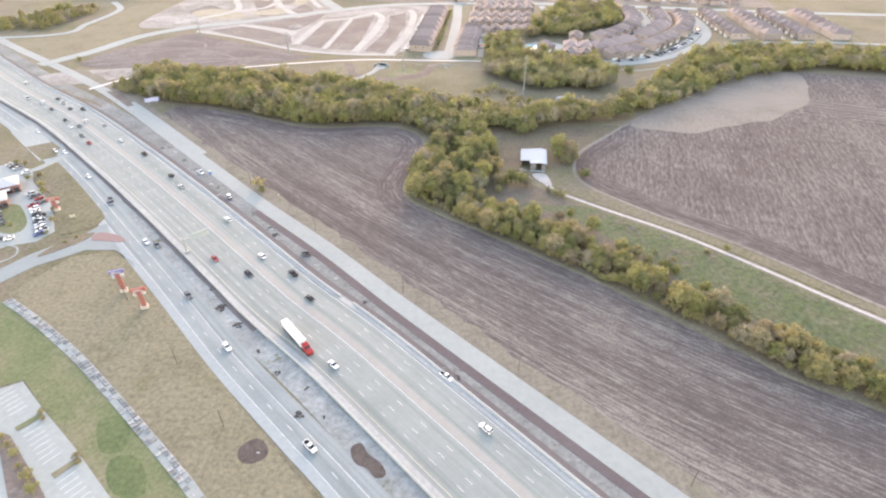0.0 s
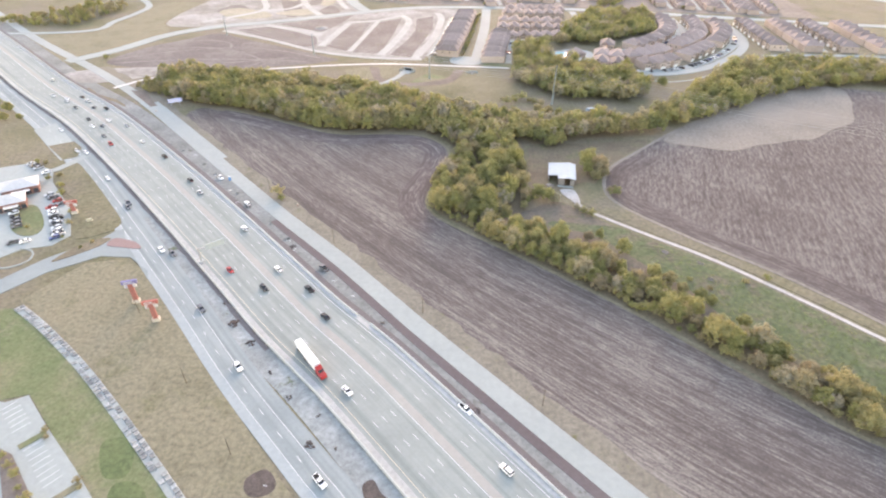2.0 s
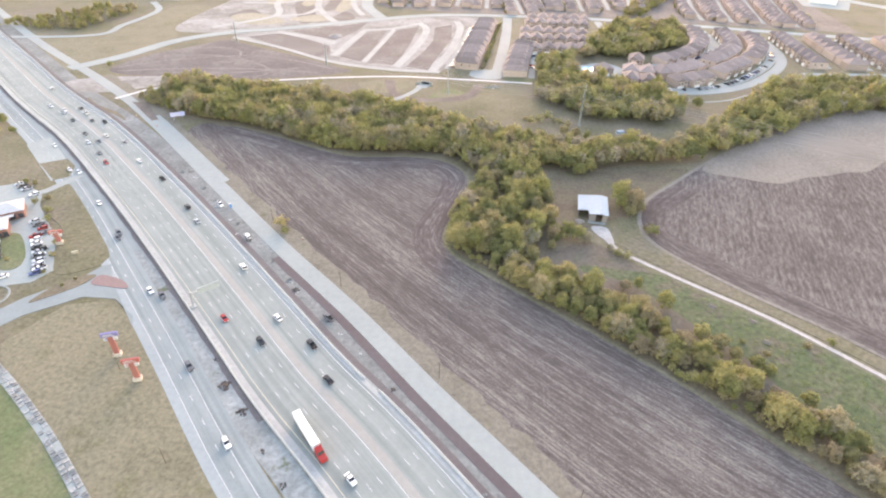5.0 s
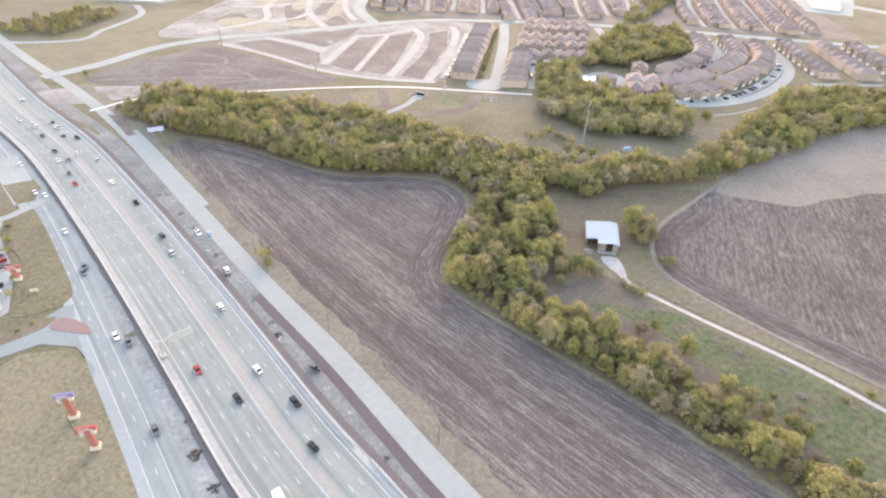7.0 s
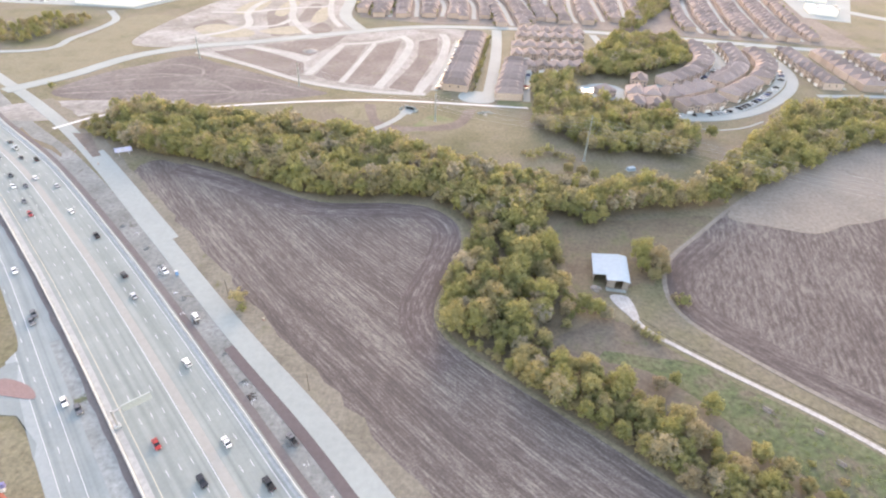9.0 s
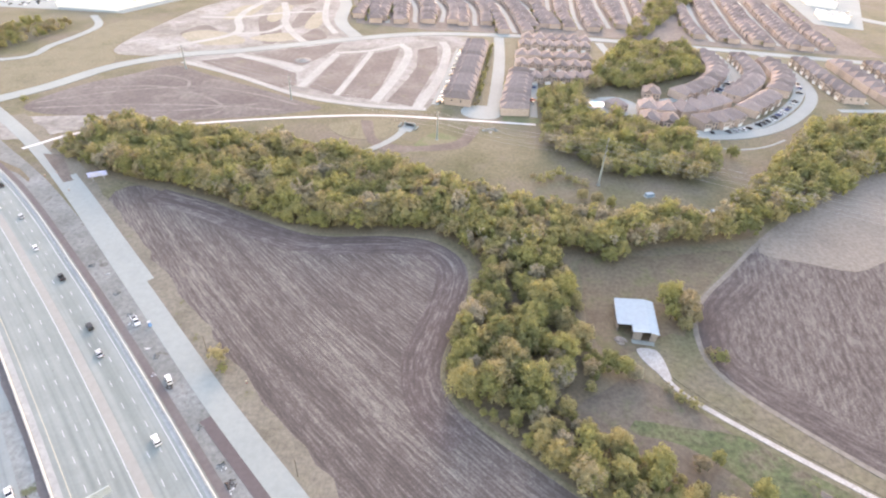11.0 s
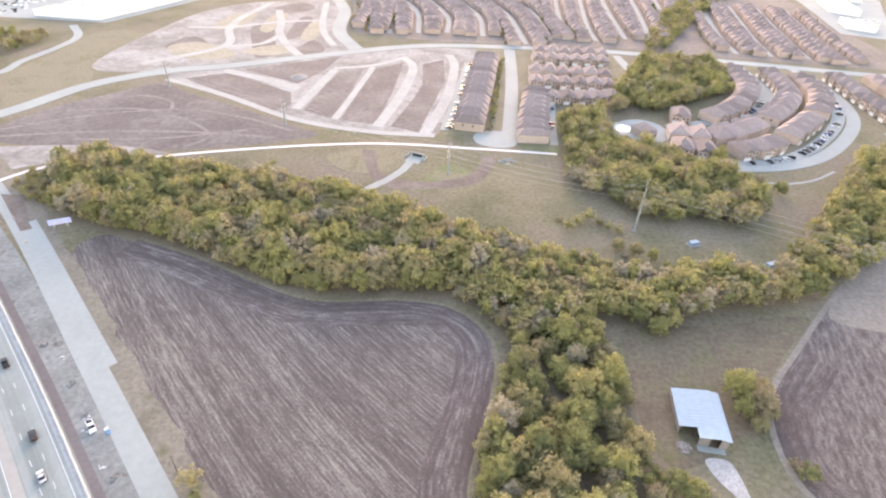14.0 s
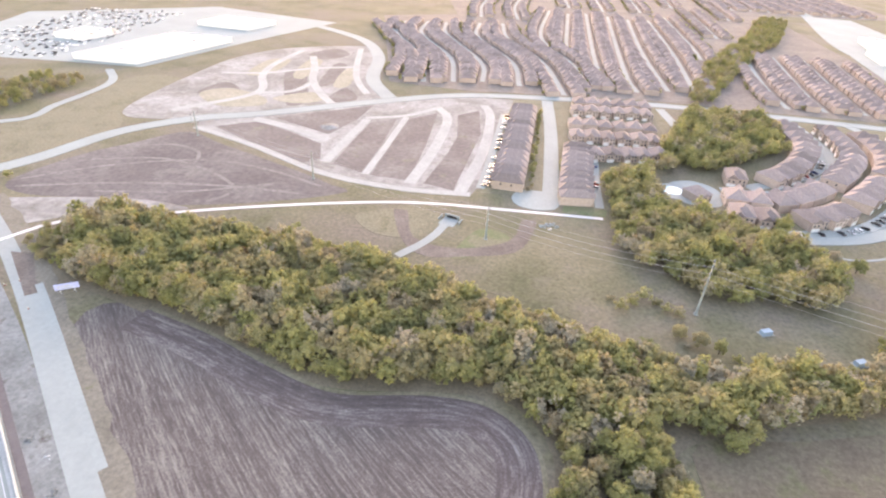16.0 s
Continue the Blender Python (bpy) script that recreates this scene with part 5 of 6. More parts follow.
# tussocks in the meadow
tus = sample([(84, 228), (98, 206), (108, 190), (128, 166), (172, 130), (232, 92), (276, 74), (184, 156), (140, 200), (92, 240)], 2.6, rng, 0.8)
vs, fs, base = [], [], 0
for x, y in tus:
    v, f = SHRUBS[int(rng.integers(3))][2]
    s = rng.uniform(0.16, 0.42)
    vs.append(v * (s, s, s * 0.7) + (x, y, 0.0))
    fs.extend([[base + i for i in q] for q in f if len(q) == 4][::4])
    base += len(v)
me = bpy.data.meshes.new("tussocks")
me.from_pydata(np.concatenate(vs).tolist(), [], fs)
me.materials.append(foliage("tussock_leaves", [(0, (0.14, 0.20, 0.08)), (0.6, (0.18, 0.24, 0.10)), (1, (0.25, 0.26, 0.13))], 0.3, True))
tagged(new("tussocks", me), "low green tussocks and weeds in the meadow", "grass", kind="stuff")

# ---- barn ----
barn = thing("barn", pose(55.5, 304.2, 0, 0, 0, -7.2), "open wooden barn with a pale galvanised metal roof", "barn")
WOODY = plain("weathered_boards", (0.26, 0.23, 0.20), 0.9, 0, 1.5, 0.25)
RIDGE = 3.6


def roof_slope(x0, x1, y0, y1, z0, z1):
    """A sheet-metal roof slope."""
    bm = bmesh.new()
    v = [bm.verts.new(p) for p in ((x0, y0, z0), (x1, y0, z1), (x1, y1, z1), (x0, y1, z0), (x0, y0, z0 - 0.08), (x1, y0, z1 - 0.08), (x1, y1, z1 - 0.08), (x0, y1, z0 - 0.08))]
    for f in ((0, 1, 2, 3), (7, 6, 5, 4), (0, 4, 5, 1), (1, 5, 6, 2), (2, 6, 7, 3), (3, 7, 4, 0)):
        bm.faces.new([v[i] for i in f])
    return bm


part("roof", roof_slope(-8.35, RIDGE, -5.7, 10.6, 3.9, 5.2), METAL_ROOF, barn)
part("roof", roof_slope(-2.7, RIDGE, -9.8, -5.7, 4.51, 5.2), METAL_ROOF, barn)
part("roof", roof_slope(7.5, RIDGE, -9.8, 10.6, 4.5, 5.2), METAL_ROOF, barn)
bm = bmesh.new()
box(bm, RIDGE - 0.3, -9.85, 5.17, RIDGE + 0.3, 10.65, 5.25)
part("ridge_cap", bm, METAL_ROOF, barn)
for k in range(13):
    bm = bmesh.new()
    x0, y0 = -8.3, -5.5 + 1.33 * k
    v = box(bm, 0, -0.03, 0, 11.6, 0.03, 0.05)
    bmesh.ops.transform(bm, matrix=pose(x0, y0, 3.93, 0, -6.2, 0), verts=v)
    part("roof_seam", bm, METAL_ROOF, barn)
for x0, y0, x1, y1, h in ((-7.8, 10.0, 7.0, 10.2, 3.8), (6.8, -9.2, 7.0, 10.0, 4.2), (-7.8, -5.2, -7.6, 10.0, 3.7), (-2.3, -9.2, 1.0, -9.0, 4.3), (4.6, -9.2, 6.8, -9.0, 4.2)):
    bm = bmesh.new()
    box(bm, x0, y0, -0.1, x1, y1, h)
    part("wall", bm, WOODY, barn, "weathered board wall")
for x, y in ((-2.2, -9.3), (-2.3, -5.4), (1.1, -9.3), (4.5, -9.3), (-7.6, -5.4)):
    bm = bmesh.new()
    tube(bm, (x, y, -0.1), (x, y, 4.2), 0.14, 0.13, 8)
    part("post", bm, WOODY, barn)
bm = bmesh.new()
box(bm, -2.4, -11.6, 0, 6.4, -9.3, 0.16, pose(55.5, 304.2, 0, 0, 0, -7.2))
tagged(mesh_object("barn_slab", bm, PAVING), "pale concrete slab before the barn", "slab", kind="structure")


pile(47.3, 294.0, 2.2, 1.0, WOODY, "pale heap of junk and boards by the barn", n=40)
for x, y in ((110, 224), (96, 232), (111, 212)):
    logs = thing("log_pile", pose(x, y, 0, 0, 0, -40), "small stack of pale cut logs beside the track", "log pile", "log piles")
    for k in range(5):
        bm = bmesh.new()
        tube(bm, (-1.6, 0.42 * k - 0.8, 0.28), (1.6, 0.42 * k - 0.8, 0.28), 0.21, 0.2, 8)
        part("log", bm, BARK if k % 2 else WOODY, logs)

# ---- power line ----
def pylon(x, y, h, turn, label):
    root = thing("power_pylon", pose(x, y, 0, 0, 0, turn), label, "pylon", "power line pylons")
    bm = bmesh.new()
    tube(bm, (0, 0, -0.5), (0, 0, h), 0.62, 0.26, 12)
    part("mast", bm, NEWCONC, root, "pale tapered steel mast")
    bm = bmesh.new()
    tube(bm, (0, 0, 0), (0, 0, 0.35), 1.1, 1.1, 12)
    part("footing", bm, PAVING, root)
    for z in (h - 2, h - 5.5, h - 9):
        for s in (-1, 1):
            bm = bmesh.new()
            tube(bm, (0, 0, z), (0, s * 2.8, z + 0.6), 0.16, 0.09, 6)
            arm = part("cross_arm", bm, STEEL, root)
            bm = bmesh.new()
            tube(bm, (0, s * 2.8, z + 0.6), (0, s * 2.8, z - 0.9), 0.11, 0.11, 6)
            part("insulator", bm, GLASS, arm)
    return root


MASTS = [(-253, 590), (-148, 532), (-35, 474), (62.6, 422.6), (370, 288), (640, 170)]
TALL = [19, 19, 20, 30, 30, 30]
for k, (x, y) in enumerate(MASTS):
    pylon(x, y, TALL[k], -18 if k > 2 else -28, "tall pale monopole pylon carrying power lines")
for (x0, y0), (x1, y1), h0, h1 in zip(MASTS, MASTS[1:], TALL, TALL[1:]):
    d = Vector((x1 - x0, y1 - y0, 0)).normalized()
    n = Vector((-d.y, d.x, 0))
    for dz in (-2.3, -5.8, -9.3):
        for s in (-2.8, 2.8):
            cu = bpy.data.curves.new("power_cable", "CURVE")
            cu.dimensions, cu.bevel_depth, cu.bevel_resolution = "3D", 0.045, 0
            sp = cu.splines.new("POLY")
            sp.points.add(24)
            for i in range(25):
                t = i / 24
                p = Vector((x0 + (x1 - x0) * t, y0 + (y1 - y0) * t, h0 + (h1 - h0) * t + dz - 4.0 * 4 * t * (1 - t) * 0.8)) + n * s
                sp.points[i].co = (*p, 1)
            cu.materials.append(STEEL)
            tagged(new("power_cable", cu), "thin sagging power cable", "cable", "power cables")
for x, y in ((90, 413), (122, 398)):
    t = thing("utility_box", pose(x, y, 0, 0, 0, 20), "pale metal utility cabinet in rough grass", "cabinet", "utility cabinets")
    bm = bmesh.new()
    box(bm, -2.4, -1.3, 0, 2.4, 1.3, 1.9)
    bmesh.ops.bevel(bm, geom=bm.edges[:], offset=0.08, segments=1, affect="EDGES")
    part("cabinet", bm, METAL_ROOF, t)
    bm = bmesh.new()
    box(bm, -3.2, -2, -0.05, 3.2, 2, 0.12)
    part("plinth", bm, PAVING, t)

# ---- culvert ----
cul = thing("culvert", pose(-55, 494, 0, 0, 0, -20), "pale concrete culvert with a stone-lined channel", "culvert")
for nm, bx in (("headwall", (-4.5, 0, -0.3, 4.5, 0.8, 2.4)), ("wing_wall", (-6.5, -5, -0.3, -5.9, 0.6, 1.4)), ("wing_wall", (5.9, -5, -0.3, 6.5, 0.6, 1.4)), ("apron", (-4.6, -9, -0.1, 4.6, 0, 0.16))):
    bm = bmesh.new()
    box(bm, *bx)
    bmesh.ops.bevel(bm, geom=bm.edges[:], offset=0.06, segments=1, affect="EDGES")
    part(nm, bm, NEWCONC, cul)
# solid black panel on the headwall imitates the shaded inside of the culvert
bm = bmesh.new()
box(bm, -3, -0.05, 0.2, 3, 0.05, 1.8)
part("opening", bm, RUBBER, cul, "black panel standing in for the shade inside the culvert mouth")
road_on("channel", [(-58, 488), (-62, 476), (-70, 462), (-80, 450)], 5, 0.11, NEWCONC, "pale stone-lined drainage channel", "channel", False)
for x, y, s in ((0, 495, 1.0), (3, 497, 0.8), (-3, 493, 0.9), (1, 491, 0.7), (5, 494, 0.8)):
    pile(x, y, 2.2 * s, 1.2 * s, NEWCONC if s > 0.75 else STEEL, "heap of pale building material by the path", "material_heap", "heap", 16)


# ---- west side: junction, lots, shops ----
flat("sign_lot", [(-186, 178), (-174, 205), (-158, 209), (-146, 202), (-131, 187), (-98, 151), (-64, 115), (-38, 88), (20, 28), (-30, 45), (-71, 86.5), (-96, 108), (-115, 124), (-140, 144), (-166, 162)], 0.05, DRY, "straw-coloured vacant lot with signs", smooth=False)
flat("west_lawn", [(-200, 172), (-184, 173), (-166, 161), (-140, 143), (-115, 123), (-96, 107), (-71, 86), (-30, 45), (-60, 35), (-97, 86), (-118, 104), (-150, 131), (-158, 128), (-215, 150)], 0.055, LAWN, "mown lawn with green and brown patches", smooth=False)
DARKGRASS = earth("watered_grass", [(0.3, (0.078, 0.108, 0.046)), (0.7, (0.104, 0.128, 0.058))], 0.06, 0.6)
flat("green_patch", [(-114, 114), (-107, 116), (-102, 110), (-101, 103), (-107, 102), (-112, 108)], 0.07, DARKGRASS, "darker watered patch of lawn")
flat("green_patch", [(-103, 100), (-97, 101), (-91, 96), (-88, 88), (-96, 88), (-102, 94)], 0.07, DARKGRASS, "darker watered patch of lawn")
flat("car_park_south", [(-215, 140), (-156, 127), (-150, 130.5), (-135, 118), (-117, 104), (-97, 87), (-50, 46), (-120, 20), (-240, 90)], 0.1, PAVING, "pale concrete car park", smooth=False)
bm = bmesh.new()
for k in range(30):
    t = k / 29
    if 6 <= k <= 8 or 17 <= k <= 19:
        continue
    x, y = -152 + 58 * t, 128 - 47 * t
    box(bm, 0, -0.1, 0.1, 5.4, 0.1, 0.17, pose(x, y, 0, 0, 0, -128))
tagged(mesh_object("stall_lines", bm, WHITE), "white parking stall lines", "road marking", kind="stuff")
for x, y in ((-138, 114), (-116.5, 97.5)):
    flat("planting_island", [(x + 2.6, y + 3.0), (x + 4.4, y + 1.6), (x - 0.6, y - 4.4), (x - 2.4, y - 3.0)], 0.24, LAWN, "kerbed green planting island", smooth=False)
PALE_LEAF = foliage("pale_leaves", [(0, (0.42, 0.40, 0.22)), (1, (0.46, 0.42, 0.26))], 0.2)
for x, y, s in ((-134.8, 116.8, 0.55), (-133.0, 114.4, 0.4), (-114.2, 100.4, 0.55), (-112.4, 98.2, 0.4)):
    root = plant(x, y, SHRUBS[0], s, 30 * x, "pale yellow ornamental shrub at the lot's kerb", "ornamental shrubs", "shrub", "shrub")
    pale = root.children[1].data.copy()
    pale.materials.clear()
    pale.materials.append(PALE_LEAF)
    root.children[1].data = pale
for x, y, s in ((-138, 104, 0.55), (-134, 101, 0.6), (-125, 93.5, 0.8), (-121, 89, 0.75), (-130, 97, 0.4), (-142, 107, 0.5)):
    plant(x, y, SHRUBS[1], s, 25 * x, "dark rounded shrub in the car park bed", "car park shrubs", "shrub", "shrub")
flat("planting_bed", [(-146, 110), (-140, 108), (-117, 88), (-100, 70), (-106, 66), (-128, 88)], 0.2, DIRT, "brown planting bed in the car park", smooth=False)

# stone-block wall along the lawn
WALL = spline([(-184, 174), (-167, 163.5), (-140, 144.5), (-115, 124.5), (-96, 108.5), (-82, 96.5), (-71, 86.5), (-30, 45)], 1.0)
wall = ribbon("stone_wall", shifted(WALL, -1.9), shifted(WALL, 1.9), 0.16, PAVING, "long low wall of pale grey stone blocks", "wall")
stones = []
for k in range(4):
    q = random.Random(k)
    bm = bmesh.new()
    v = box(bm, -0.78, -0.78, -0.1, 0.78, 0.78, 0.3)
    for p in v:
        p.co += Vector((q.uniform(-0.14, 0.14), q.uniform(-0.14, 0.14), q.uniform(-0.06, 0.06)))
    bmesh.ops.bevel(bm, geom=bm.edges[:], offset=0.08, segments=1, affect="EDGES")
    stones.append(as_mesh("stone", bm, plain("grey_stone", (0.225, 0.235, 0.23), 0.9, 0, 1.2, 0.25, 0.35) if k == 0 else stones[0].materials[0]))
q = random.Random(4)
for k in range(1, len(WALL) - 1, 2):
    t = (WALL[k + 1] - WALL[k - 1]).normalized()
    if WALL[k].x > -62:
        break
    for s in (-0.95, 0.95):
        if q.random() < 0.22:
            continue
        o = new("stone", stones[q.randrange(4)])
        p = WALL[k] + Vector((t.y, -t.x, 0)) * s
        o.parent = wall
        o.matrix_world = pose(p.x, p.y, 0.2 + q.uniform(-0.08, 0.1), q.uniform(-6, 6), q.uniform(-6, 6), math.degrees(math.atan2(t.y, t.x)) + q.uniform(-10, 10))

# junction
flat("junction", [(-240, 176), (-204, 191), (-194, 207), (-178, 224), (-174, 232), (-171, 233), (-164, 222), (-149, 205), (-140, 195), (-143, 201), (-156, 210.5), (-170, 210.5), (-187, 197), (-197, 182), (-225, 160)], 0.11, FRONTAGE, "grey concrete side street joining the frontage road", "road", smooth=False)
flat("median_nose", [(-186, 216), (-179, 223.5), (-173, 224.5), (-176, 217), (-186, 207), (-190, 205)], 0.26, FLOOR, "kerbed planted median at the junction")
flat("brick_island", [(-171, 225), (-160, 222.5), (-155, 217.5), (-166, 218), (-172, 219)], 0.24, plain("red_paving", (0.22, 0.15, 0.14), 0.85), "kerbed island of red paving bricks")
flat("grass_island", [(-238, 301), (-236, 278), (-209, 256), (-195, 231), (-190, 223), (-180, 228), (-175, 238), (-193.8, 259.4), (-222.6, 288.7)], 0.14, GRASS, "grass bank between shops and frontage road")
flat("grass_north", [(-340, 350), (-303, 353), (-292, 344), (-248, 302), (-246, 290), (-262, 300), (-290, 293), (-360, 310)], 0.06, GRASS, "green and straw grass beside the shops", smooth=False)
flat("gravel_pad", [(-293, 345), (-286, 358), (-258, 331), (-243, 312), (-248, 303)], 0.1, PAVING, "pale gravel pad beside the frontage road", smooth=False)
flat("grass_wedge", [(-256, 330), (-246, 322), (-241, 309), (-247, 304), (-268, 322)], 0.12, GRASS, "brown grass wedge by the driveway", smooth=False)
road_on("shop_driveway", [(-250, 286), (-243, 292), (-238, 304), (-236, 312)], 5, 0.15, NEWCONC, "pale concrete driveway to the shops", kerb=False)
flat("car_park_shops", [(-330, 300), (-278, 291), (-262, 299), (-244, 290), (-236, 277), (-209, 250), (-194, 226), (-198, 217), (-210, 213), (-216, 205), (-260, 190), (-330, 230)], 0.09, PAVING, "pale concrete car park of the shops", smooth=False)
flat("planting_island", [(-236, 248), (-228, 251), (-214, 236), (-211, 226), (-218, 224), (-229, 232)], 0.24, LAWN, "kerbed green planting island")
bm = bmesh.new()
ring = spline([(-218, 199), (-207, 199), (-201, 205), (-204, 212), (-213, 214.5)], 1.5)
wall_strip(bm, ring, -0.4, 0.4, 0, 0.3)
tagged(mesh_object("kerb_loop", bm, NEWCONC), "pale curved kerb at the car park's entrance", "kerb", kind="structure")


def shop(x, y, turn, w, d, label):
    root = thing("shop", pose(x, y, 0, 0, 0, turn), label, "shop", "roadside shops")
    bm = bmesh.new()
    box(bm, -w / 2, -d / 2, -0.1, w / 2, d / 2, 4.6)
    part("wall", bm, plain("red_brick", (0.26, 0.14, 0.115), 0.9, 0, 0.6, 0.2), root, "red brick walls")
    bm = bmesh.new()
    hip(bm, -w / 2, -d / 2, w / 2, d / 2, 4.6, 7.2, 0.7)
    part("roof", bm, plain("pale_roof", (0.42, 0.42, 0.41), 0.6, 0, 0.5, 0.1), root, "pale metal roof")
    bm = bmesh.new()
    box(bm, -w / 4, -d / 2 - 2.5, 3.0, w / 4, -d / 2, 3.4)
    part("canopy", bm, TRIM, root)
    for k in range(5):
        bm = bmesh.new()
        cx = -w / 2 + w * (k + 0.5) / 5
        box(bm, cx - 1.1, -d / 2 - 0.06, 0.5, cx + 1.1, -d / 2 + 0.05, 2.8)
        part("window", bm, PANE, root)


shop(-246, 266, 35, 17, 12, "roadside restaurant of red brick with a pale metal roof")
shop(-240, 250, 35, 13, 11, "roadside restaurant of red brick with a pale metal roof")
shop(-270, 240, 35, 22, 15, "roadside shop of red brick with a pale metal roof")
prng = random.Random(21)
for x0, y0, x1, y1, n in ((-219, 250, -200, 226, 9), (-237, 246, -222, 228, 7), (-209, 240, -200, 223, 5), (-262, 297, -246, 287, 5), (-228, 262, -216, 254, 4), (-222, 216, -212, 219, 3)):
    for k in range(n):
        t = k / max(1, n - 1)
        if prng.random() < 0.85:
            car(x0 + (x1 - x0) * t, y0 + (y1 - y0) * t, 0.1, -140 + prng.uniform(-4, 4), prng.choice(CAR_COLOURS), prng.choice(("sedan", "suv", "suv", "pickup")), "parked outside the roadside shops", "cars at the shops")
for x, y, s in ((-236, 284, 0.9), (-228, 272, 0.8), (-222, 264, 0.9), (-206, 246, 0.8), (-201, 236, 0.7), (-240, 280, 0.8), (-231, 240, 0.5), (-219, 231, 0.5), (-180, 221, 0.4), (-183, 216, 0.4), (-260, 300, 0.8), (-254, 299, 0.8), (-197, 224, 0.5)):
    plant(x, y, SHRUBS[int(abs(x)) % 3], s, 31 * y, "clipped green shrub by the shops' car park", "shop shrubs", "shrub", "shrub")
for x, y, s in ((-330, 374, 0.8), (-347, 384, 0.9), (-322, 358, 0.7), (-355, 392, 0.8), (-313, 361, 0.5)):
    plant(x, y, KINDS[2], s, x, "yellow autumn tree beside the frontage road", "roadside trees")


def pylon_sign(x, y, turn, h, colour, label):
    root = thing("roadside_sign", pose(x, y, 0, 0, 0, turn), label, "sign", "roadside signs")
    bm = bmesh.new()
    box(bm, -1.4, -1.1, -0.1, 1.4, 1.1, 1.5)
    part("plinth", bm, plain("plinth_stone", (0.50, 0.45, 0.37), 0.9), root, "tan stone plinth")
    bm = bmesh.new()
    box(bm, -0.9, -0.6, 1.5, 0.9, 0.6, h - 2.6)
    part("column", bm, plain("red_brown_column", (0.30, 0.12, 0.10), 0.7), root, "red-brown column")
    for k, (w, z0, z1) in enumerate(((2.9, h - 2.6, h - 0.9), (2.2, h - 4.3, h - 2.75))):
        bm = bmesh.new()
        box(bm, -w, -0.45, z0, w, 0.45, z1)
        cab = part("cabinet", bm, colour if k == 0 else WHITE, root)
        for s in (-1, 1):
            bm = bmesh.new()
            for i in range(2):
                z = z0 + 0.35 + 0.6 * i
                box(bm, -w * 0.75, s * 0.47 - 0.02, z, w * (0.6 - 0.25 * i), s * 0.47 + 0.02, z + 0.28)
            part("lettering_bar", bm, WHITE if k == 0 else colour, cab)


BLUE_SIGN, RED_SIGN = plain("blue_sign_face", (0.17, 0.16, 0.30), 0.4), plain("red_sign_face", (0.34, 0.10, 0.08), 0.4)
pylon_sign(-137.3, 180.4, 20, 12.5, BLUE_SIGN, "roadside sign with blue and white panels on a red column")
pylon_sign(-123.8, 170.0, 20, 11.5, RED_SIGN, "roadside sign with red panels on a red-brown column")
pylon_sign(-204, 246, 20, 8.5, RED_SIGN, "restaurant sign with red and white panels")
bm = bmesh.new()
box(bm, -1.3, -0.3, 0, 1.3, 0.3, 1.5, pose(-192, 239, 0.1, 0, 0, 30))
tagged(mesh_object("yard_sign", bm, YELLOW), "small pale yellow sign on the grass bank", "sign")


def pole(x, y, h, label, name="utility_pole", arm=True):
    root = thing(name, pose(x, y, 0, 0, 0, -46), label, "pole", "poles")
    bm = bmesh.new()
    tube(bm, (0, 0, -0.3), (0, 0, h), 0.17, 0.11, 8)
    part("post", bm, BARK, root)
    if arm:
        bm = bmesh.new()
        box(bm, -0.9, -0.06, h - 0.7, 0.9, 0.06, h - 0.55)
        part("cross_arm", bm, BARK, root)


for x, y in ((-64, 228), (-17, 181), (75, 92), (28, 137), (-110, 275), (-133, 174), (-98, 139), (-72, 112)):
    pole(x, y, 8.5, "weathered brown wooden utility pole on the verge")

# billboard by the wood
bb = thing("billboard", pose(-219, 397, 0, 0, 0, 28) @ Matrix.Scale(0.68, 4), "pale blue billboard with two lamps at the wood's edge", "billboard")
for x in (-4, 4):
    bm = bmesh.new()
    tube(bm, (x, 0, -0.2), (x, 0, 4), 0.25, 0.25, 8)
    part("post", bm, STEEL, bb)
    bm = bmesh.new()
    tube(bm, (x, -0.3, 3.2), (x, -2.2, 3.2), 0.07, 0.07, 6)
    tube(bm, (x, -2.2, 3.1), (x, -2.2, 3.6), 0.4, 0.3, 8)
    part("lamp", bm, WHITE, bb, "white lamp on an arm")
bm = bmesh.new()
box(bm, -7, -0.25, 3.4, 7, 0.25, 7.6)
panel = part("panel", bm, plain("billboard_face", (0.42, 0.46, 0.68), 0.5), bb, "pale blue printed panel")
bm = bmesh.new()
box(bm, -5.5, -0.29, 5.6, 2, -0.26, 6.4)
box(bm, -5.5, -0.29, 4.3, 4, -0.26, 4.9)
part("lettering_bar", bm, WHITE, panel)

# overhead sign on the west barrier
gs = thing("overhead_sign", pose(-121.2, 208.6, 0.5, 0, 0, 44), "cantilevered overhead sign with a pale grey back", "sign")
for nm, bx, mt in (("footing", (-1.0, -1.0, -0.4, 1.0, 1.0, 0.9), BARRIER), ("post", (-0.3, -0.3, 0.9, 0.3, 0.3, 7.8), STEEL), ("arm", (0.3, -0.2, 6.9, 11.5, 0.2, 7.3), STEEL)):
    bm = bmesh.new()
    box(bm, *bx)
    part(nm, bm, mt, gs)
bm = bmesh.new()
box(bm, 3.0, -0.75, 5.6, 11.8, -0.35, 8.6)
part("sign_panel", bm, plain("sign_back", (0.36, 0.39, 0.375), 0.6), gs, "pale metal sign panel")

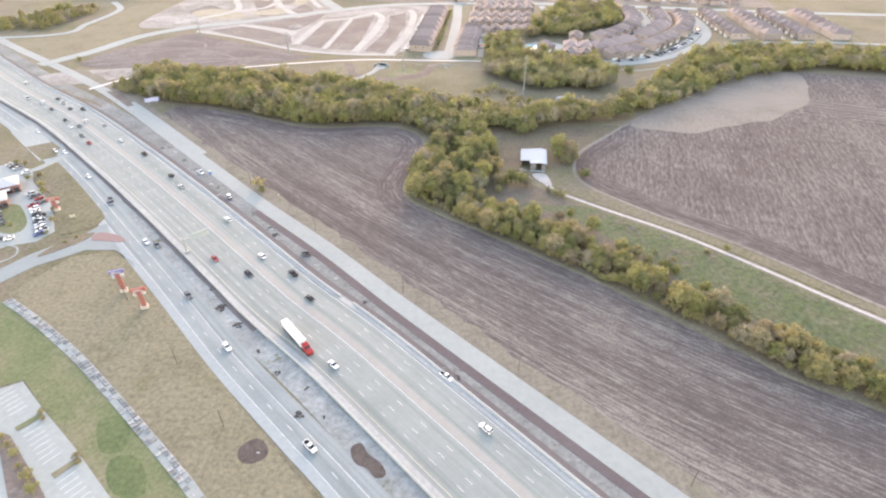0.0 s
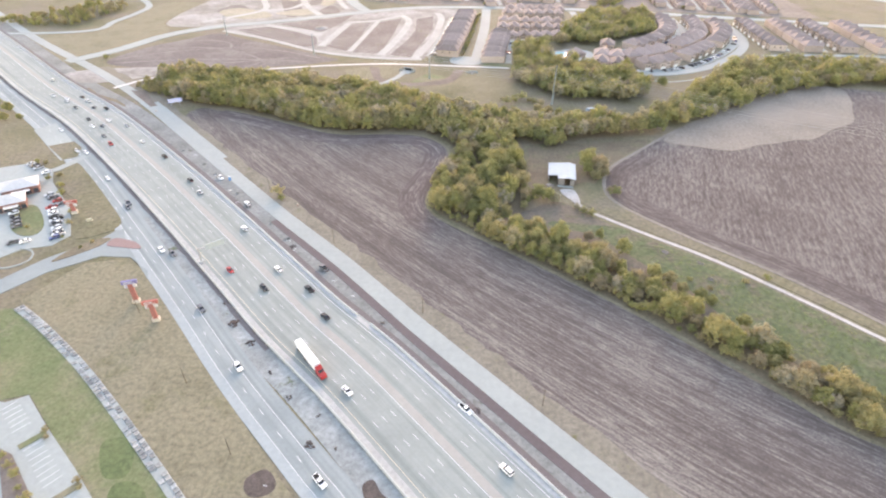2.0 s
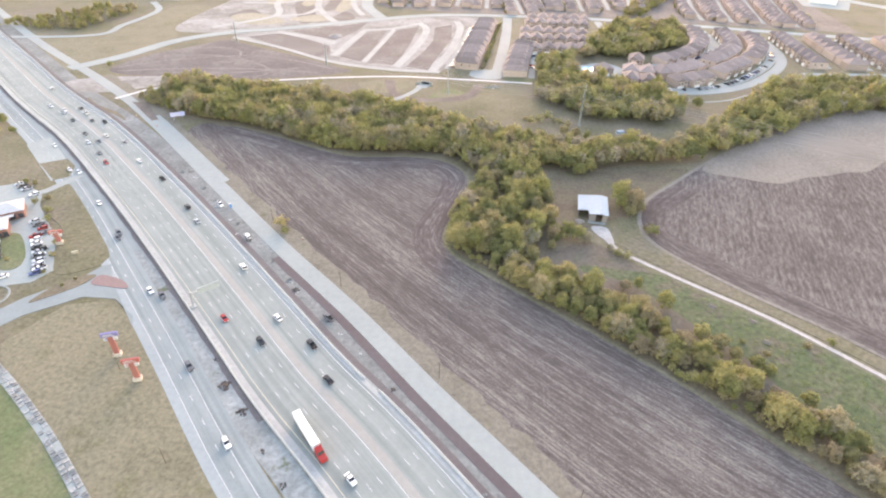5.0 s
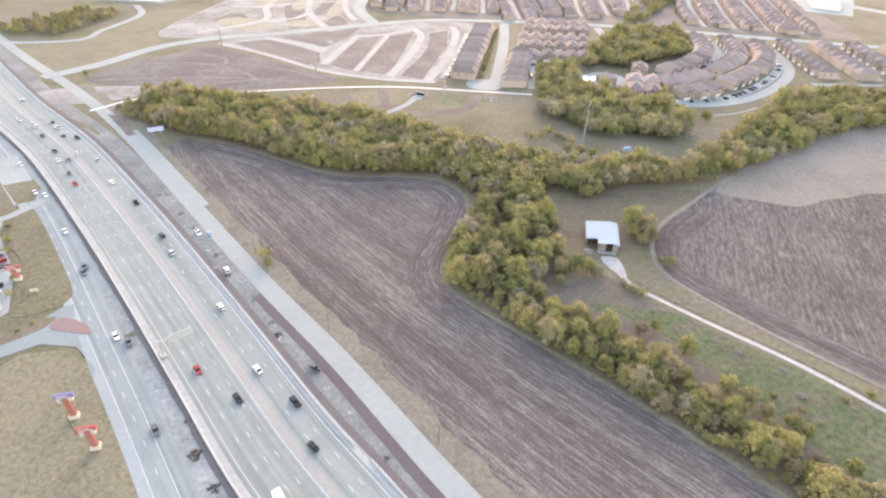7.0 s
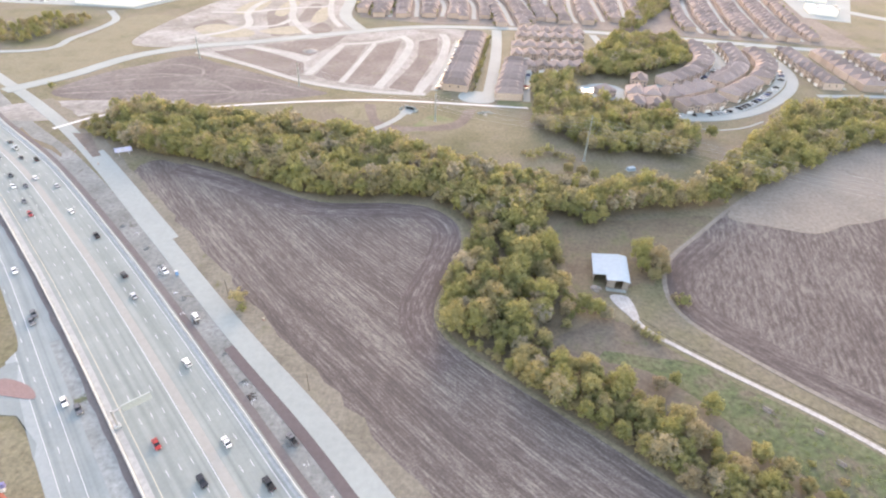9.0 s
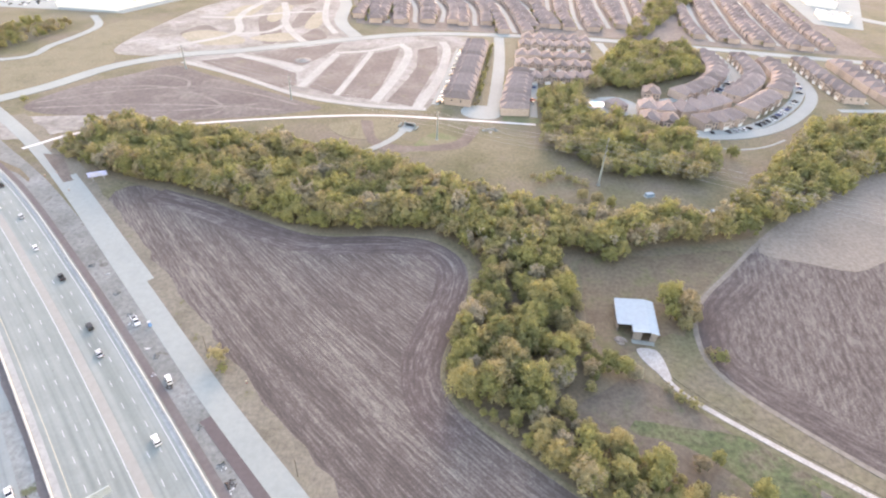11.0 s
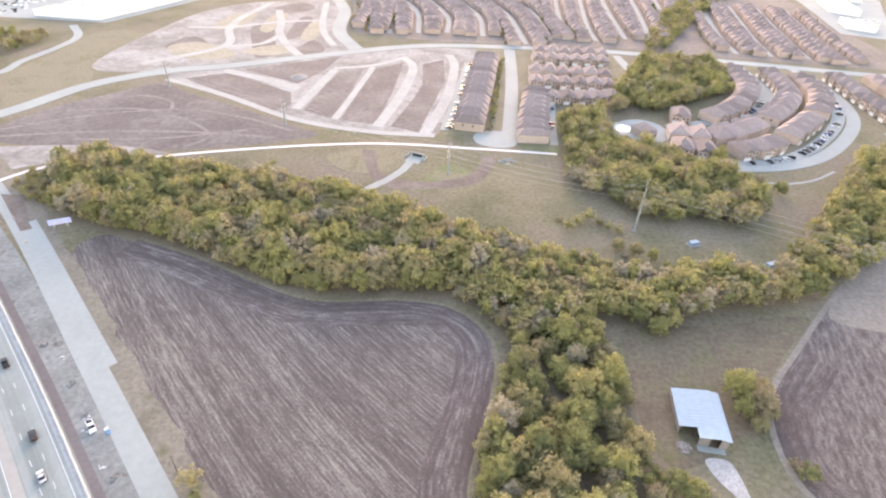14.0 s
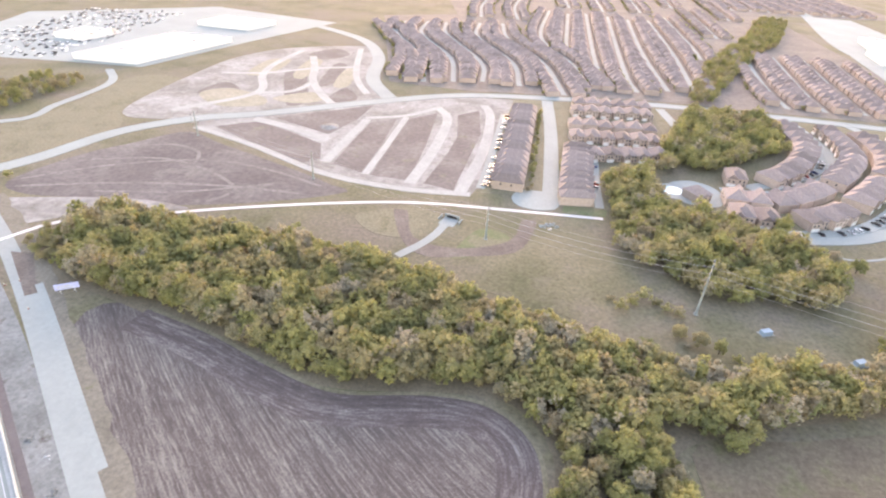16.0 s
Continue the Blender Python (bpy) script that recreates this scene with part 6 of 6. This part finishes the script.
# roadworks: debris, heaps, drums
DARKSOIL = earth("dark_soil", [(0.3, (0.06, 0.048, 0.042)), (0.7, (0.11, 0.09, 0.08))], 0.3, 1.5)
for x, y, r, n in ((-92, 170, 2.2, 22), (-82, 160, 1.8, 16), (-48, 117, 1.8, 16), (-60, 135, 1.2, 10), (-48, 128, 1.0, 8), (-100, 182, 1.2, 10), (-40, 116, 0.9, 8), (-70, 146, 1.1, 8), (-130, 232, 1.5, 10), (-112, 203, 1.2, 8), (-160, 262, 1.4, 9)):
    pile(x, y, r, 0.5, DARKSOIL, "dark heap of soil on the verge", "soil_heap", "heap", n)
for x, y, r, n in ((0, 136, 2.0, 18), (5, 133, 1.6, 14), (-88, 230, 1.5, 14), (-83, 224, 1.8, 16), (-66, 206, 1.3, 10), (-33, 174, 1.2, 12), (-148, 293, 1.5, 12), (-117, 258, 1.4, 10), (-100, 243, 1.3, 10), (-128, 272, 1.5, 12), (-160, 305, 1.6, 12), (-20, 156, 1.0, 8), (-180, 322, 1.6, 10)):
    pile(x, y, r, 0.5, DARKSOIL if int(x) % 2 else MUD, "small heap of broken soil in the roadworks", "soil_heap", "heap", n)
for x, y, s in ((-144, 287, 1.6), (-147, 292, 1.2), (-82, 222, 1.0), (-87, 229, 0.9), (-48, 190, 0.8), (2, 128, 0.9), (14, 120, 0.8), (-133, 276, 1.3), (-124, 263, 1.1), (-58, 200, 0.8), (-170, 316, 1.2), (30, 98, 0.8)):
    pile(x, y, 1.1 * s, 0.35, WHITE, "white building sacks and forms in the roadworks", "material_heap", "heap", 6, 9)
toilet = thing("portable_toilet", pose(-137.3, 287, 0.05, 0, 0, 40), "small blue portable toilet beside the road", "toilet")
for nm, bx, mt in (("cabin", (-0.55, -0.55, 0, 0.55, 0.55, 2.1), plain("blue_plastic", (0.08, 0.22, 0.45), 0.4)), ("roof", (-0.6, -0.6, 2.1, 0.6, 0.6, 2.3), WHITE), ("door", (-0.4, -0.6, 0.1, 0.4, -0.55, 1.95), plain("pale_blue_plastic", (0.16, 0.32, 0.55), 0.4))):
    bm = bmesh.new()
    box(bm, *bx)
    part(nm, bm, mt, toilet)
for x, y in ((-250, 398), (-246, 402), (-91, 262), (-228, 384)):
    d = thing("traffic_drum", pose(x, y, 0.05), "orange traffic drum beside the road", "traffic drum", "traffic drums")
    for z0, z1, mt in ((0, 0.5, RED_SIGN), (0.5, 0.7, WHITE), (0.7, 1.1, YELLOW)):
        bm = bmesh.new()
        tube(bm, (0, 0, z0), (0, 0, z1), 0.32, 0.28, 10)
        part("band", bm, mt, d)
flat("road_spur", [(-268, 424), (-256, 424), (-240, 404), (-231, 396), (-236, 392)], 0.1, DIRT, "brown earth beside the frontage road", smooth=False)
pad = [q for q in FL if 306 < q.y < 398]
ribbon("concrete_pad", shifted(pad, 8.0), shifted(pad, 11.2), 0.1, PAVING, "pale concrete pad beside the frontage road")
flat("soil_patch", [(-29, 104), (-26, 106), (-23, 102), (-19, 99), (-17, 95), (-20, 94), (-23, 97), (-27, 99)], 0.12, DARKSOIL, "dark soil patch on the verge")
# burnt patch in the lot
flat("burnt_patch", [(-64.5, 104), (-60, 107.5), (-56, 105), (-55, 101), (-59, 98.5), (-63, 99.5)], 0.07, DARKSOIL, "dark burnt patch in the straw grass")
pile(-58, 102, 0.7, 0.3, WHITE, "small pale scrap heap on the burnt patch", "scrap_heap", "heap", 6)
# flat patch; its dark colour stands in for the shaded underpass over the creek
flat("creek_gap", [(-304, 428), (-288, 414), (-268, 404), (-256, 394), (-254, 390), (-266, 399), (-288, 409), (-305, 424)], 0.075, FLOOR, "flat dark patch for the shaded creek gap between the carriageways", smooth=False)
for x, y, turn, colour, style in ((-143.5, 288.5, -46, "white", "pickup"), (-64.5, 208, 134, "grey", "pickup"), (1.5, 133.5, -44, "white", "pickup"), (-118, 261, 130, "white", "suv")):
    car(x, y, 0.09, turn, colour, style, "standing in the roadworks strip", "works vehicles")
